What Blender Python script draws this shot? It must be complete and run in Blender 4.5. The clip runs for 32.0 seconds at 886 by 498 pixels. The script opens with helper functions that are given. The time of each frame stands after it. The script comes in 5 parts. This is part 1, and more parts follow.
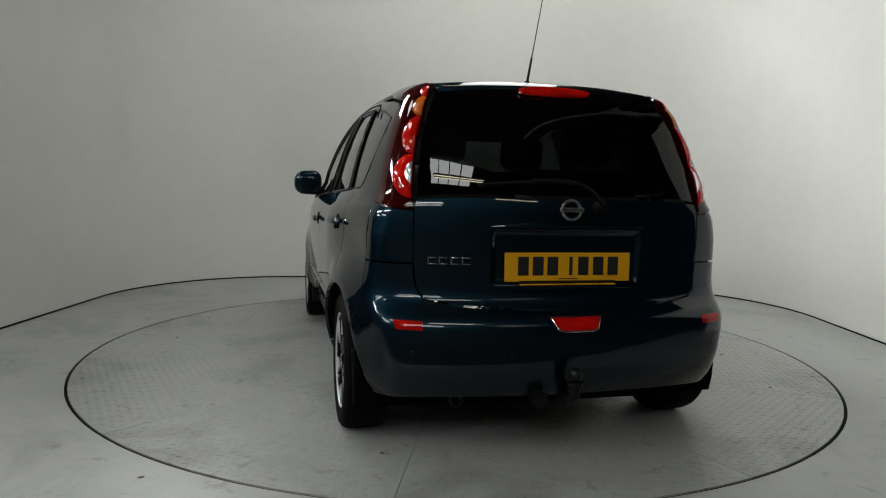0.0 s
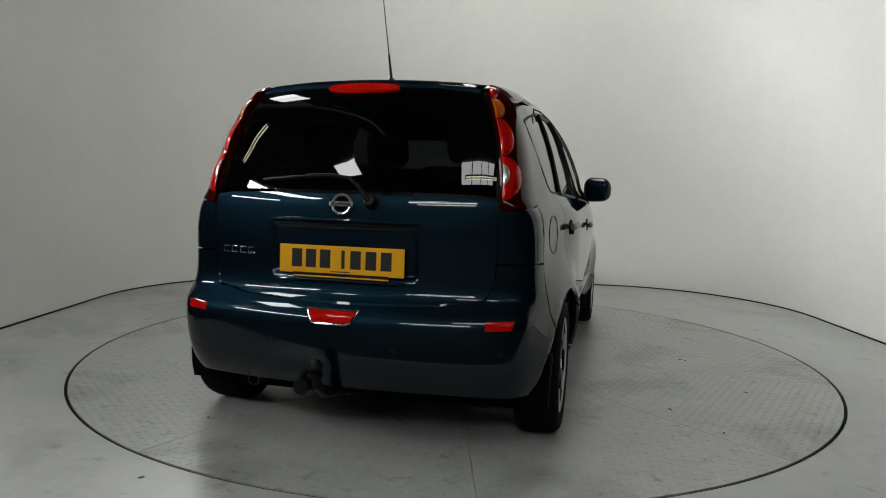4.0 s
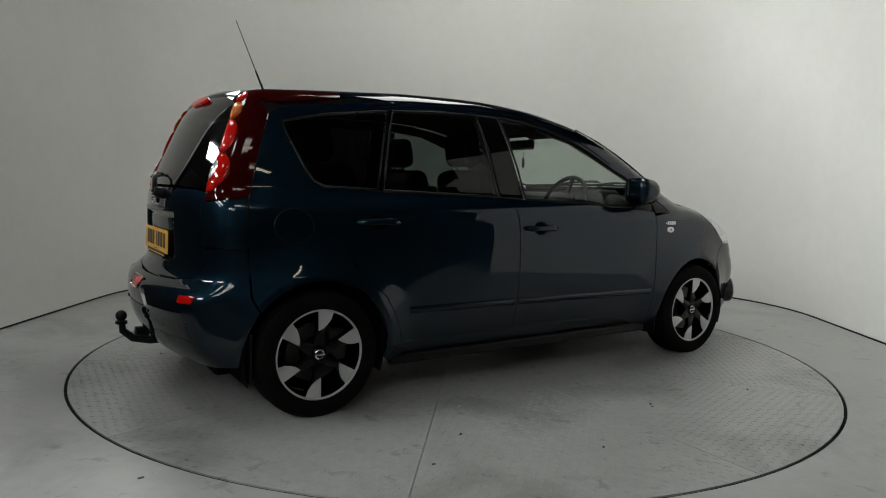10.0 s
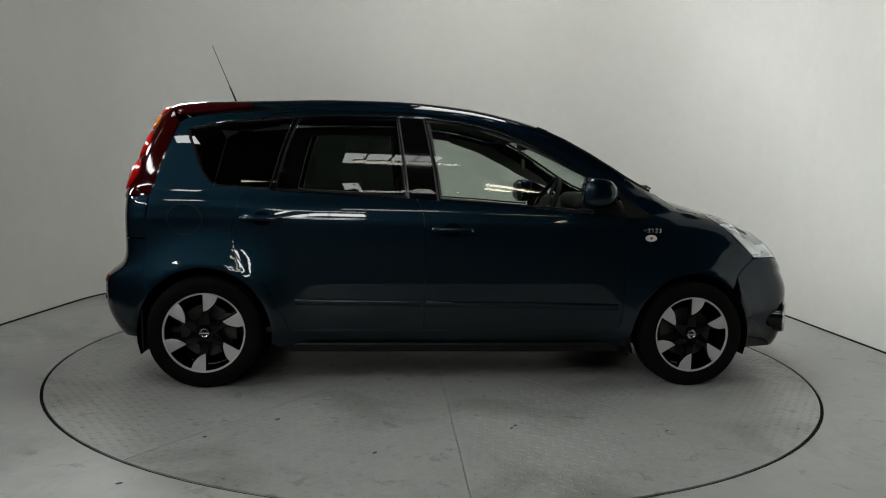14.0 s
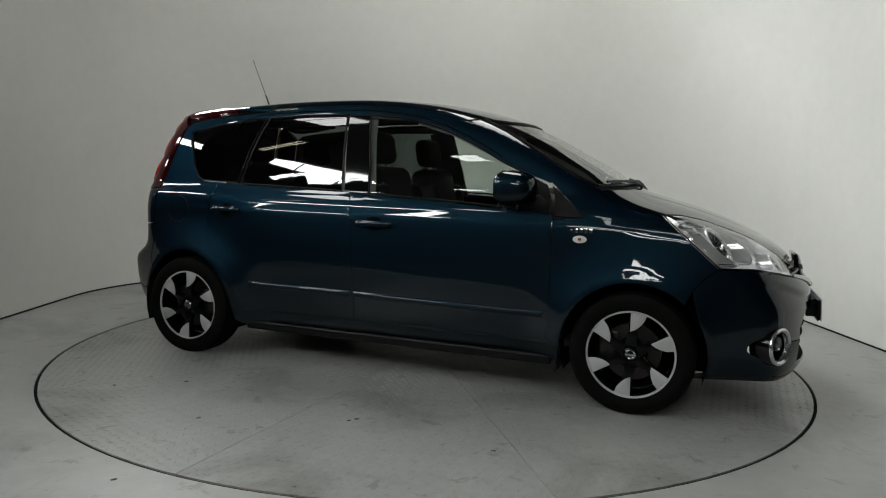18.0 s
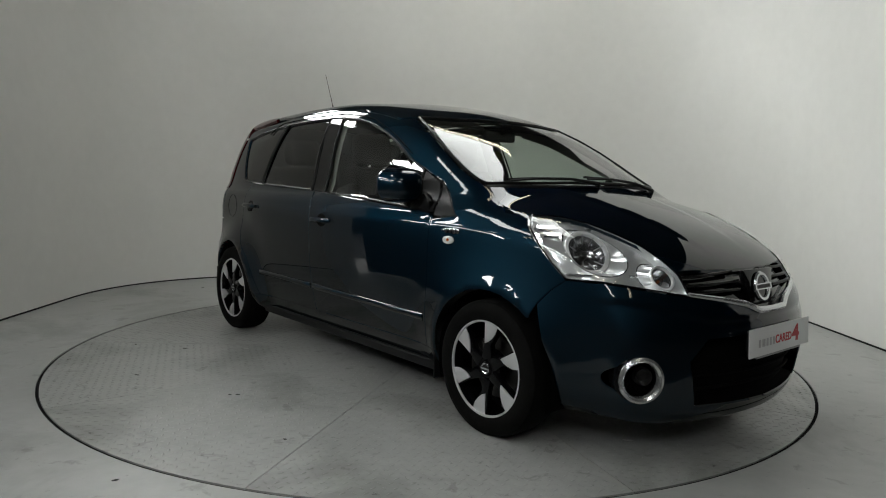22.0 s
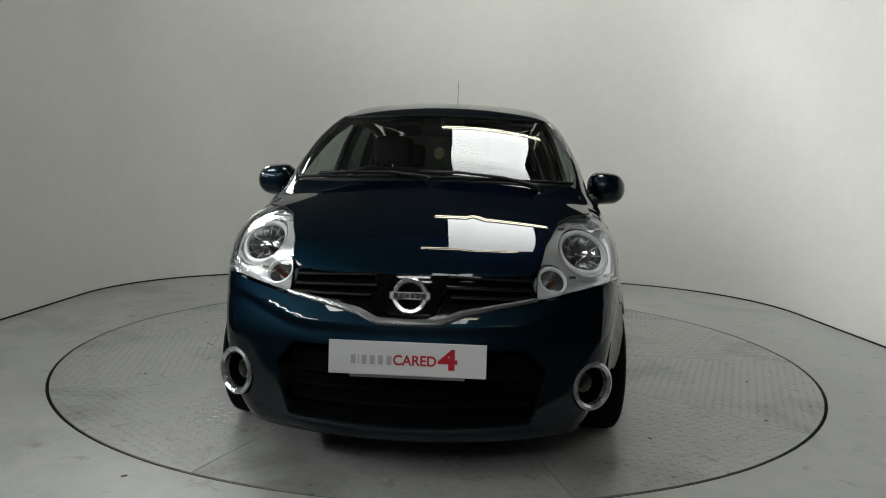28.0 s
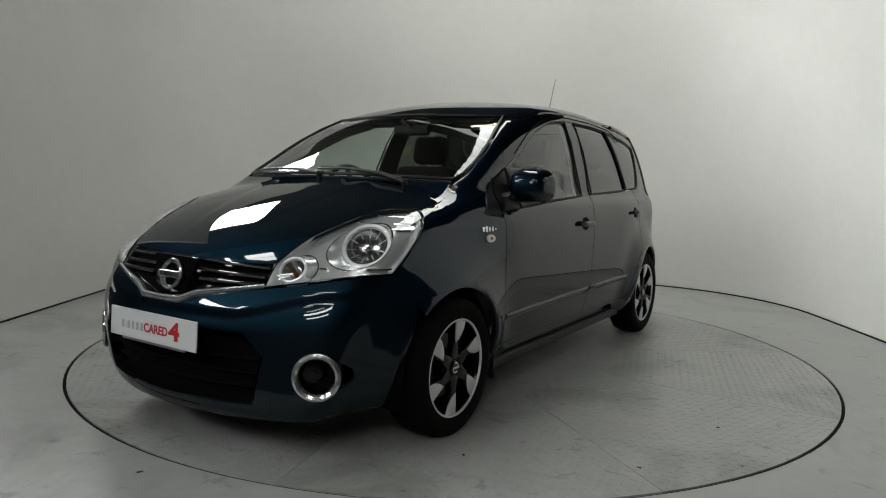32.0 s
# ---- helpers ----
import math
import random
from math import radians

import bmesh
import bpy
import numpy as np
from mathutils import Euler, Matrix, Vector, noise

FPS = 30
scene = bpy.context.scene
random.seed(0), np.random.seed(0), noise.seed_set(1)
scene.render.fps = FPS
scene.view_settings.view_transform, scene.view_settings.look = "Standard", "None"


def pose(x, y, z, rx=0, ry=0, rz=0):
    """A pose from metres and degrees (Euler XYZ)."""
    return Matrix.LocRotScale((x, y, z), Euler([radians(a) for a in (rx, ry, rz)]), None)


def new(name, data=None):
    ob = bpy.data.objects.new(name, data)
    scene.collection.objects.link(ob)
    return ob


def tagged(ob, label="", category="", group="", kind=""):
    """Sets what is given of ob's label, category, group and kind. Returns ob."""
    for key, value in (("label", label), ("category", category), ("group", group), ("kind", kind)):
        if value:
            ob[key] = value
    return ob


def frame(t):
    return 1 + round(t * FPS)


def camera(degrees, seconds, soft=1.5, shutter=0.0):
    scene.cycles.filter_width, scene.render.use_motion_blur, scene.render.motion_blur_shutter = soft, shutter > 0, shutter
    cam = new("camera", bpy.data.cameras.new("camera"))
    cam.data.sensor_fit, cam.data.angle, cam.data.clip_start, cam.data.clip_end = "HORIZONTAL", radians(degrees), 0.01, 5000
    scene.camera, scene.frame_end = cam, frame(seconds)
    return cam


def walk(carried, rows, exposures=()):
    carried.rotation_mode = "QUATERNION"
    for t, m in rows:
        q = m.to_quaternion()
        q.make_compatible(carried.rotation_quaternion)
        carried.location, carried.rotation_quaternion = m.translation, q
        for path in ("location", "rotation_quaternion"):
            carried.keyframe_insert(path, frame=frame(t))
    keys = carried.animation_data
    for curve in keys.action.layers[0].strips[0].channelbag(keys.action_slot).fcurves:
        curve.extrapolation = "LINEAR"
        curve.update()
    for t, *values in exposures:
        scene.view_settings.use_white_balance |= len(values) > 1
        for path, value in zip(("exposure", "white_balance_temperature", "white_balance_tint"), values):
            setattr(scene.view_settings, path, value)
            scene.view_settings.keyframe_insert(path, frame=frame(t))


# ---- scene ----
import itertools

# Camera on a tripod: it only pans by a degree or two.
cam = camera(65.1, 32.0, soft=1.1)
EYE = (0.0, -4.41, 1.067)
AIM = [  # seconds, yaw, pitch, roll
    (0.0, 1.06, -5.44, 1.47), (13.2, 1.02, -5.41, 1.40), (13.6, 0.55, -5.33, 1.42), (14.0, -0.47, -5.22, 1.46),
    (14.5, -0.62, -5.27, 1.42), (16.5, -1.05, -5.42, 1.58), (17.0, -0.86, -5.52, 1.57), (19.0, -0.88, -5.54, 1.50),
    (22.0, -0.79, -5.51, 1.45), (25.5, -0.66, -5.42, 1.55), (27.5, -0.50, -5.56, 1.68), (28.0, -0.14, -5.67, 1.60),
    (28.5, 0.92, -5.82, 1.56), (29.0, 0.90, -5.74, 1.61), (30.0, 0.93, -5.80, 1.66), (32.0, 0.98, -5.77, 1.70)]
# the film's own brightness drifts a little as the car turns
LIGHTNESS = [(0.0, 0.13), (2.0, 0.18), (4.0, 0.18), (7.0, 0.09), (9.0, 0.05), (13.0, 0.05), (17.0, -0.03), (19.0, 0.05), (21.5, -0.08), (23.5, 0.12), (25.0, 0.25), (28.0, 0.17), (30.0, 0.11), (32.0, 0.16)]
walk(cam, [(t, pose(*EYE, 90 + p, 0, y) @ pose(0, 0, 0, 0, 0, r)) for t, y, p, r in AIM], LIGHTNESS)

# Turntable heading, one value a second.
HEADING = [105.07, 97.96, 90.82, 83.66, 76.52, 69.45, 62.35, 55.29, 48.27, 41.32, 34.38, 27.39, 20.18, 12.97, 5.69, -1.43, -8.46,
           -15.37, -22.23, -29.3, -36.42, -43.49, -50.66, -57.72, -64.8, -71.97, -79.13, -86.31, -93.49, -100.63, -107.72, -114.82, -121.83]
CENTRE = (-0.036, -0.027)   # turntable's centre in the car's own plan
DISC_R = 2.212

# ---- light ----
world = bpy.data.worlds.new("world")
scene.world = world
world.use_nodes = True
world.node_tree.nodes["Background"].inputs[0].default_value = (0.55, 0.6, 0.65, 1)
world.node_tree.nodes["Background"].inputs[1].default_value = 0.001
SKYLIGHT, TUBE = 40.0, 14.0


# ---- materials ----
def mat(name, colour, rough=0.5, metal=0.0, coat=0.0, spec=0.5, trans=0.0, ior=1.45, emit=0.0, alpha=1.0):
    m = bpy.data.materials.new(name)
    m.use_nodes = True
    b = m.node_tree.nodes["Principled BSDF"]
    b.inputs["Base Color"].default_value = (*colour, 1)
    b.inputs["Roughness"].default_value = rough
    b.inputs["Metallic"].default_value = metal
    b.inputs["Coat Weight"].default_value = coat
    b.inputs["Coat Roughness"].default_value = 0.02
    b.inputs["Specular IOR Level"].default_value = spec
    b.inputs["Transmission Weight"].default_value = trans
    b.inputs["IOR"].default_value = ior
    if emit:
        b.inputs["Emission Color"].default_value = (*colour, 1)
        b.inputs["Emission Strength"].default_value = emit
    return m


def node(m, kind, **values):
    n = m.node_tree.nodes.new(kind)
    for key, value in values.items():
        n.inputs[key].default_value = value
    return n


def link(m, a, b):
    m.node_tree.links.new(a, b)


def vary(m, colours, scale, fac=0.5, detail=6.0, bump=0.0, bump_scale=60.0, rough=None, stretch=(1, 1, 1), stain=None):
    """Mixes colours by two sizes of noise and adds fine relief."""
    b = m.node_tree.nodes["Principled BSDF"]
    tc = node(m, "ShaderNodeTexCoord")
    mp = node(m, "ShaderNodeMapping", Scale=stretch)
    link(m, tc.outputs["Object"], mp.inputs["Vector"])
    big = node(m, "ShaderNodeTexNoise", Scale=scale, Detail=detail, Roughness=0.6)
    fine = node(m, "ShaderNodeTexNoise", Scale=scale * 9, Detail=4.0)
    link(m, mp.outputs[0], big.inputs["Vector"])
    link(m, mp.outputs[0], fine.inputs["Vector"])
    mixf = m.node_tree.nodes.new("ShaderNodeMath")
    mixf.operation = "MULTIPLY_ADD"
    mixf.inputs[1].default_value = 0.35
    link(m, fine.outputs[0], mixf.inputs[0])
    mul = m.node_tree.nodes.new("ShaderNodeMath")
    mul.operation = "MULTIPLY"
    mul.inputs[1].default_value = 0.65
    link(m, big.outputs[0], mul.inputs[0])
    link(m, mul.outputs[0], mixf.inputs[2])
    ramp = m.node_tree.nodes.new("ShaderNodeValToRGB")
    ramp.color_ramp.elements[0].position = 0.5 - fac * 0.4
    ramp.color_ramp.elements[1].position = 0.5 + fac * 0.4
    ramp.color_ramp.elements[0].color = (*colours[0], 1)
    ramp.color_ramp.elements[1].color = (*colours[1], 1)
    link(m, mixf.outputs[0], ramp.inputs[0])
    tone = ramp.outputs[0]
    for size, low, high, dark in stain or ():
        patch = node(m, "ShaderNodeTexNoise", Scale=size, Detail=8.0, Roughness=0.65, Distortion=0.6)
        link(m, mp.outputs[0], patch.inputs["Vector"])
        edge = node(m, "ShaderNodeMapRange")
        edge.inputs["From Min"].default_value, edge.inputs["From Max"].default_value = low, high
        link(m, patch.outputs[0], edge.inputs["Value"])
        mx = m.node_tree.nodes.new("ShaderNodeMixRGB")
        mx.blend_type = "MULTIPLY"
        mx.inputs["Color2"].default_value = (dark, dark, dark * 0.98, 1)
        link(m, edge.outputs[0], mx.inputs["Fac"])
        link(m, tone, mx.inputs["Color1"])
        tone = mx.outputs[0]
    link(m, tone, b.inputs["Base Color"])
    if rough:
        mr = node(m, "ShaderNodeMapRange")
        mr.inputs["To Min"].default_value, mr.inputs["To Max"].default_value = rough
        link(m, mixf.outputs[0], mr.inputs["Value"])
        link(m, mr.outputs[0], b.inputs["Roughness"])
    if bump:
        n2 = node(m, "ShaderNodeTexNoise", Scale=bump_scale, Detail=5.0)
        link(m, mp.outputs[0], n2.inputs["Vector"])
        bp = node(m, "ShaderNodeBump", Strength=bump, Distance=0.004)
        link(m, n2.outputs[0], bp.inputs["Height"])
        link(m, bp.outputs[0], b.inputs["Normal"])
    return m


PAINT = mat("teal_metallic_paint", (0.0050, 0.0160, 0.0266), 0.48, 1.0, coat=1.0)
PAINT.node_tree.nodes["Principled BSDF"].inputs["Specular Tint"].default_value = (0.02, 0.09, 0.13, 1)
PAINT.node_tree.nodes["Principled BSDF"].inputs["Coat IOR"].default_value = 1.43
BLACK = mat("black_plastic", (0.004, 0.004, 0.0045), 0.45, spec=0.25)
GLOSS = mat("gloss_black", (0.003, 0.003, 0.0035), 0.06, coat=0.15, spec=0.3)
RUBBER = vary(mat("tyre_rubber", (0.004, 0.004, 0.004), 0.75, spec=0.06), ((0.0025, 0.0025, 0.0025), (0.006, 0.006, 0.0055)), 12, bump=0.2)
CHROME = mat("chrome", (0.62, 0.63, 0.65), 0.13, 1.0)
SATIN = mat("satin_chrome", (0.60, 0.61, 0.62), 0.20, 0.85)
SILVER = mat("machined_alloy", (0.55, 0.55, 0.56), 0.38, 0.45)
RIMBLACK = mat("gloss_black_alloy", (0.0025, 0.0025, 0.003), 0.14, 0.0, coat=0.1, spec=0.2)
STEEL = mat("brake_steel", (0.06, 0.057, 0.055), 0.4, 0.9)
RED = vary(mat("red_lens", (0.45, 0.005, 0.003), 0.06, spec=0.4), ((0.26, 0.002, 0.001), (0.62, 0.008, 0.004)), 14)
DEEPRED = mat("deep_red_lens", (0.028, 0.0008, 0.0010), 0.05, spec=0.35)
AMBER = vary(mat("amber_lens", (0.5, 0.11, 0.006), 0.16, spec=0.3), ((0.22, 0.03, 0.002), (0.62, 0.14, 0.008)), 16, bump=0.35, bump_scale=160)
BULB = mat("amber_bulb_glass", (0.14, 0.03, 0.005), 0.10)
YELLOW = mat("yellow_plate", (0.75, 0.37, 0.01), 0.35, coat=0.3)
WHITEPLATE = mat("white_plate", (0.62, 0.62, 0.63), 0.35, coat=0.3)
INK = mat("black_print", (0.012, 0.012, 0.012), 0.5)
GREYINK = mat("grey_print", (0.36, 0.36, 0.37), 0.5)
REDINK = mat("red_print", (0.42, 0.012, 0.02), 0.5)
FABRIC = vary(mat("dark_seat_fabric", (0.015, 0.015, 0.016), 0.9), ((0.006, 0.006, 0.0065), (0.013, 0.013, 0.0135)), 40, bump=0.3, bump_scale=300)
TRIM = vary(mat("grey_interior_plastic", (0.02, 0.02, 0.021), 0.6), ((0.016, 0.016, 0.017), (0.028, 0.028, 0.028)), 30, bump=0.2, bump_scale=250)
LINING = mat("pale_headlining", (0.20, 0.20, 0.19), 0.9)
UNDER = mat("underbody_black", (0.003, 0.003, 0.003), 0.9, spec=0.05)


def glass(name, tint, rough=0.0, face=0.045):
    """Thin pane: see-through film with a mirror-like surface by angle."""
    m = bpy.data.materials.new(name)
    m.use_nodes = True
    t = m.node_tree
    t.nodes.remove(t.nodes["Principled BSDF"])
    tr = node(m, "ShaderNodeBsdfTransparent", Color=(*tint, 1))
    gl = node(m, "ShaderNodeBsdfGlossy", Color=(1, 1, 1, 1), Roughness=rough)
    lw = node(m, "ShaderNodeLayerWeight", Blend=0.5)
    pw = node(m, "ShaderNodeMath")
    pw.operation = "POWER"
    pw.inputs[1].default_value = 4.5
    link(m, lw.outputs["Facing"], pw.inputs[0])
    fr = node(m, "ShaderNodeMath")
    fr.operation = "MULTIPLY_ADD"
    fr.inputs[1].default_value, fr.inputs[2].default_value = 0.9, face
    link(m, pw.outputs[0], fr.inputs[0])
    mx = node(m, "ShaderNodeMixShader")
    link(m, fr.outputs[0], mx.inputs[0])
    link(m, tr.outputs[0], mx.inputs[1])
    link(m, gl.outputs[0], mx.inputs[2])
    link(m, mx.outputs[0], t.nodes["Material Output"].inputs[0])
    return m


PANE = glass("window_glass", (0.72, 0.78, 0.74))
PRIVACY = glass("privacy_glass", (0.12, 0.14, 0.13), face=0.034)
DARKPANE = glass("dark_rear_glass", (0.022, 0.024, 0.024), face=0.034)
LENS = glass("lens_cover", (0.95, 0.96, 0.97), face=0.035)
BOWL = vary(mat("silver_lamp_bowl", (0.84, 0.85, 0.86), 0.17, 0.7), ((0.80, 0.81, 0.82), (0.88, 0.89, 0.90)), 20, bump=0.45, bump_scale=14)
RINGSILVER = mat("silver_lamp_ring", (0.86, 0.87, 0.88), 0.25, 0.3)
ROOFING = vary(mat("pale_roof_lining", (0.14, 0.14, 0.135), 0.85), ((0.12, 0.12, 0.115), (0.16, 0.16, 0.155)), 1.0)
SMOKED = mat("smoked_reflector", (0.42, 0.42, 0.43), 0.16, 0.9)
WALLPAINT = vary(mat("white_wall_paint", (0.745, 0.74, 0.715), 0.55), ((0.715, 0.71, 0.685), (0.775, 0.77, 0.745)), 1.2, bump=0.05, bump_scale=90)
FLOORPAINT = vary(mat("grey_floor_paint", (0.36, 0.365, 0.355), 0.40), ((0.30, 0.305, 0.295), (0.40, 0.405, 0.395)), 1.6, bump=0.06, bump_scale=50, rough=(0.28, 0.5), stain=((0.9, 0.52, 0.66, 0.72), (7.0, 0.60, 0.66, 0.75), (30.0, 0.66, 0.70, 0.55)))
DISCPAINT = vary(mat("grey_turntable_paint", (0.33, 0.335, 0.325), 0.32), ((0.265, 0.27, 0.26), (0.39, 0.395, 0.385)), 2.2, bump=0.05, bump_scale=70, rough=(0.20, 0.42), stain=((1.3, 0.52, 0.64, 0.74), (9.0, 0.60, 0.65, 0.72), (34.0, 0.66, 0.70, 0.5)))
HALL = vary(mat("dark_hall_cladding", (0.03, 0.03, 0.03), 0.8), ((0.022, 0.022, 0.022), (0.04, 0.04, 0.04)), 1.0)
# same glazing throughout; only emission strength differs, set to balance light on the walls
SKY = {k: mat("skylight_panel_" + k, (0.96, 0.99, 0.97), 0.4, emit=SKYLIGHT * k_glow) for k, k_glow in (("clear", 1.0), ("medium", 0.52), ("dim", 0.36), ("dimmest", 0.17))}
TUBE_GLOW = mat("fluorescent_tube", (1.0, 0.93, 0.70), 0.4, emit=TUBE)
GREYMETAL = mat("grey_steel", (0.25, 0.25, 0.26), 0.5, 0.6)


# ---- mesh tools ----
def mesh_of(verts, faces, smooth=True, material=None, name="mesh"):
    me = bpy.data.meshes.new(name)
    me.from_pydata([tuple(v) for v in verts], [], [tuple(f) for f in faces])
    if smooth:
        me.polygons.foreach_set("use_smooth", [True] * len(me.polygons))
    if material:
        me.materials.append(material)
    me.update()
    return me


def put(name, me, parent=None, label="", m=None):
    ob = new(name, me)
    if parent:
        ob.parent = parent
    if m is not None:
        ob.matrix_basis = m
    return tagged(ob, label)


def part(name, bm, material, parent, label="", smooth=True, m=None, sharp=35):
    me = bpy.data.meshes.new(name)
    if smooth:
        for f in bm.faces:
            f.smooth = True
        for e in bm.edges:
            if len(e.link_faces) == 2 and e.calc_face_angle(0) > radians(sharp):
                e.smooth = False
    bm.to_mesh(me)
    bm.free()
    me.materials.append(material)
    return put(name, me, parent, label, m)


def box(w, d, h, bevel=0.0, at=(0, 0, 0), segs=2):
    bm = bmesh.new()
    bmesh.ops.create_cube(bm, size=1.0)
    bmesh.ops.scale(bm, vec=(w, d, h), verts=bm.verts)
    if bevel:
        bmesh.ops.bevel(bm, geom=list(bm.edges), offset=bevel, segments=segs, affect="EDGES", profile=0.5)
    bmesh.ops.translate(bm, vec=at, verts=bm.verts)
    return bm


def lathe(profile, n=48, axis="y", closed=False, cap=False):
    """Revolves (radius, height) pairs; the axis is y or z."""
    bm = bmesh.new()
    rings = []
    for r, h in profile:
        ring = []
        for i in range(n):
            a = 2 * math.pi * i / n
            c, s = r * math.cos(a), r * math.sin(a)
            ring.append(bm.verts.new((c, h, s) if axis == "y" else (c, s, h)))
        rings.append(ring)
    pairs = list(zip(rings, rings[1:])) + ([(rings[-1], rings[0])] if closed else [])
    for a, b in pairs:
        for i in range(n):
            bm.faces.new((a[i], a[(i + 1) % n], b[(i + 1) % n], b[i]))
    if cap:
        for ring in (rings[0], rings[-1]):
            if (ring[0].co - ring[n // 2].co).length > 0.002:
                bm.faces.new(ring)
    bmesh.ops.recalc_face_normals(bm, faces=bm.faces)
    return bm


def tube(points, radius, n=8, closed=False, flat=1.0):
    """A round rod along points; radius may be a list."""
    pts = [Vector(p) for p in points]
    rs = radius if isinstance(radius, (list, tuple)) else [radius] * len(pts)
    bm = bmesh.new()
    rings = []
    up = Vector((0.13, 0.21, 0.97))
    for i, p in enumerate(pts):
        a = pts[i - 1] if i or closed else p
        b = pts[(i + 1) % len(pts)] if i + 1 < len(pts) or closed else p
        d = (b - a).normalized()
        u = d.cross(up)
        if u.length < 1e-3:
            u = d.cross(Vector((1, 0, 0)))
        u.normalize()
        v = u.cross(d)
        rings.append([bm.verts.new(p + (u * math.cos(2 * math.pi * k / n) + v * (flat * math.sin(2 * math.pi * k / n))) * rs[i]) for k in range(n)])
    pairs = list(zip(rings, rings[1:])) + ([(rings[-1], rings[0])] if closed else [])
    for a, b in pairs:
        for k in range(n):
            bm.faces.new((a[k], a[(k + 1) % n], b[(k + 1) % n], b[k]))
    if not closed:
        bm.faces.new(rings[0])
        bm.faces.new(rings[-1])
    bmesh.ops.recalc_face_normals(bm, faces=bm.faces)
    return bm


def prism(outline, depth, bevel=0.0, axis="z"):
    """A plate from a plane outline, depth thick."""
    bm = bmesh.new()
    f = bm.faces.new([bm.verts.new((x, y, 0)) for x, y in outline])
    g = bmesh.ops.extrude_face_region(bm, geom=[f])
    bmesh.ops.translate(bm, vec=(0, 0, depth), verts=[v for v in g["geom"] if isinstance(v, bmesh.types.BMVert)])
    bmesh.ops.recalc_face_normals(bm, faces=bm.faces)
    if bevel:
        bmesh.ops.bevel(bm, geom=list(bm.edges), offset=bevel, segments=2, affect="EDGES", profile=0.5)
    return bm


def thing(name, label, category, group="", kind=""):
    return tagged(new(name), label, category, group, kind)


# ---- studio: curved white cove, painted floor, hall above ----
COVE_X, COVE_Y, COVE_R, COVE_H, COVE_LEFT, COVE_RIGHT = 3.08, 3.12, 1.62, 3.06, 0.12, -1.8


def cove_line(off=0.0):
    pts = [(-COVE_X - off, COVE_LEFT)]
    for k in range(25):
        a = math.pi - k / 24 * math.pi / 2
        pts.append((-COVE_X + COVE_R + (COVE_R + off) * math.cos(a), COVE_Y - COVE_R + (COVE_R + off) * math.sin(a)))
    for k in range(25):
        a = math.pi / 2 - k / 24 * math.pi / 2
        pts.append((COVE_X - COVE_R + (COVE_R + off) * math.cos(a), COVE_Y - COVE_R + (COVE_R + off) * math.sin(a)))
    pts.append((COVE_X + off, COVE_RIGHT))
    return pts


def band(inner, outer, z0, z1):
    bm = bmesh.new()
    n = len(inner)
    rows = [[bm.verts.new((x, y, z)) for x, y in line] for line, z in ((inner, z0), (inner, z1), (outer, z1), (outer, z0))]
    for a, b in zip(rows, rows[1:] + rows[:1]):
        for i in range(n - 1):
            bm.faces.new((a[i], a[i + 1], b[i + 1], b[i]))
    for i in (0, n - 1):
        bm.faces.new([r[i] for r in rows])
    bmesh.ops.recalc_face_normals(bm, faces=bm.faces)
    return bm


wall_cove = tagged(part("wall_cove", band(cove_line(), cove_line(0.08), -0.004, COVE_H), WALLPAINT, None),
                   "curved white painted studio wall around the turntable", "wall", kind="structure")
trim = tagged(part("trim", band(cove_line(-0.006), cove_line(0.004), 0.0, 0.012), BLACK, None),
              "thin dark joint where wall meets floor", "trim", kind="structure")


def ring_plate(r0, r1, z0, z1, n=160):
    return lathe([(r0, z0), (r0, z1), (r1, z1), (r1, z0)], n, "z", closed=True)


FLOOR_FRONT = 2.4   # the pale paint ends just before the camera


def floor_sheet():
    """Painted floor around the round pit of the turntable."""
    bm = bmesh.new()
    n = 128
    inner, outer = [], []
    for i in range(n):
        a = 2 * math.pi * i / n
        c, s = math.cos(a), math.sin(a)
        inner.append(bm.verts.new((DISC_R * c, DISC_R * s, 0)))
        k = min(4.6 / max(abs(c), 1e-6), (4.6 if s > 0 else FLOOR_FRONT) / max(abs(s), 1e-6))
        outer.append(bm.verts.new((k * c, k * s, 0)))
    deep = [bm.verts.new((v.co.x, v.co.y, -0.06)) for v in inner]
    for i in range(n):
        j = (i + 1) % n
        bm.faces.new((inner[i], outer[i], outer[j], inner[j]))
        bm.faces.new((inner[i], inner[j], deep[j], deep[i]))
    bm.faces.new(deep)
    bmesh.ops.recalc_face_normals(bm, faces=bm.faces)
    return bm


floor = tagged(part("floor", floor_sheet(), FLOORPAINT, None, smooth=False), "grey painted concrete studio floor, scuffed", "floor", kind="structure")

# turntable: ten wedge plates with raised tread
turntable = thing("turntable", "round grey painted steel turntable with tread plates", "turntable")
GAP = 0.017
WEDGE = math.pi / 5
# black ring laid in the open gap as its shade
tagged(part("gap_shade_ring", ring_plate(DISC_R - GAP + 0.001, DISC_R - 0.001, -0.02, -0.006), RUBBER, None), "black ring added to darken the gap round the turntable", "joint", kind="structure")
part("hub_plate", lathe([(0.001, -0.05), (0.20, -0.05), (0.20, 0.0), (0.001, 0.0)], 40, "z"), DISCPAINT, turntable, smooth=False)


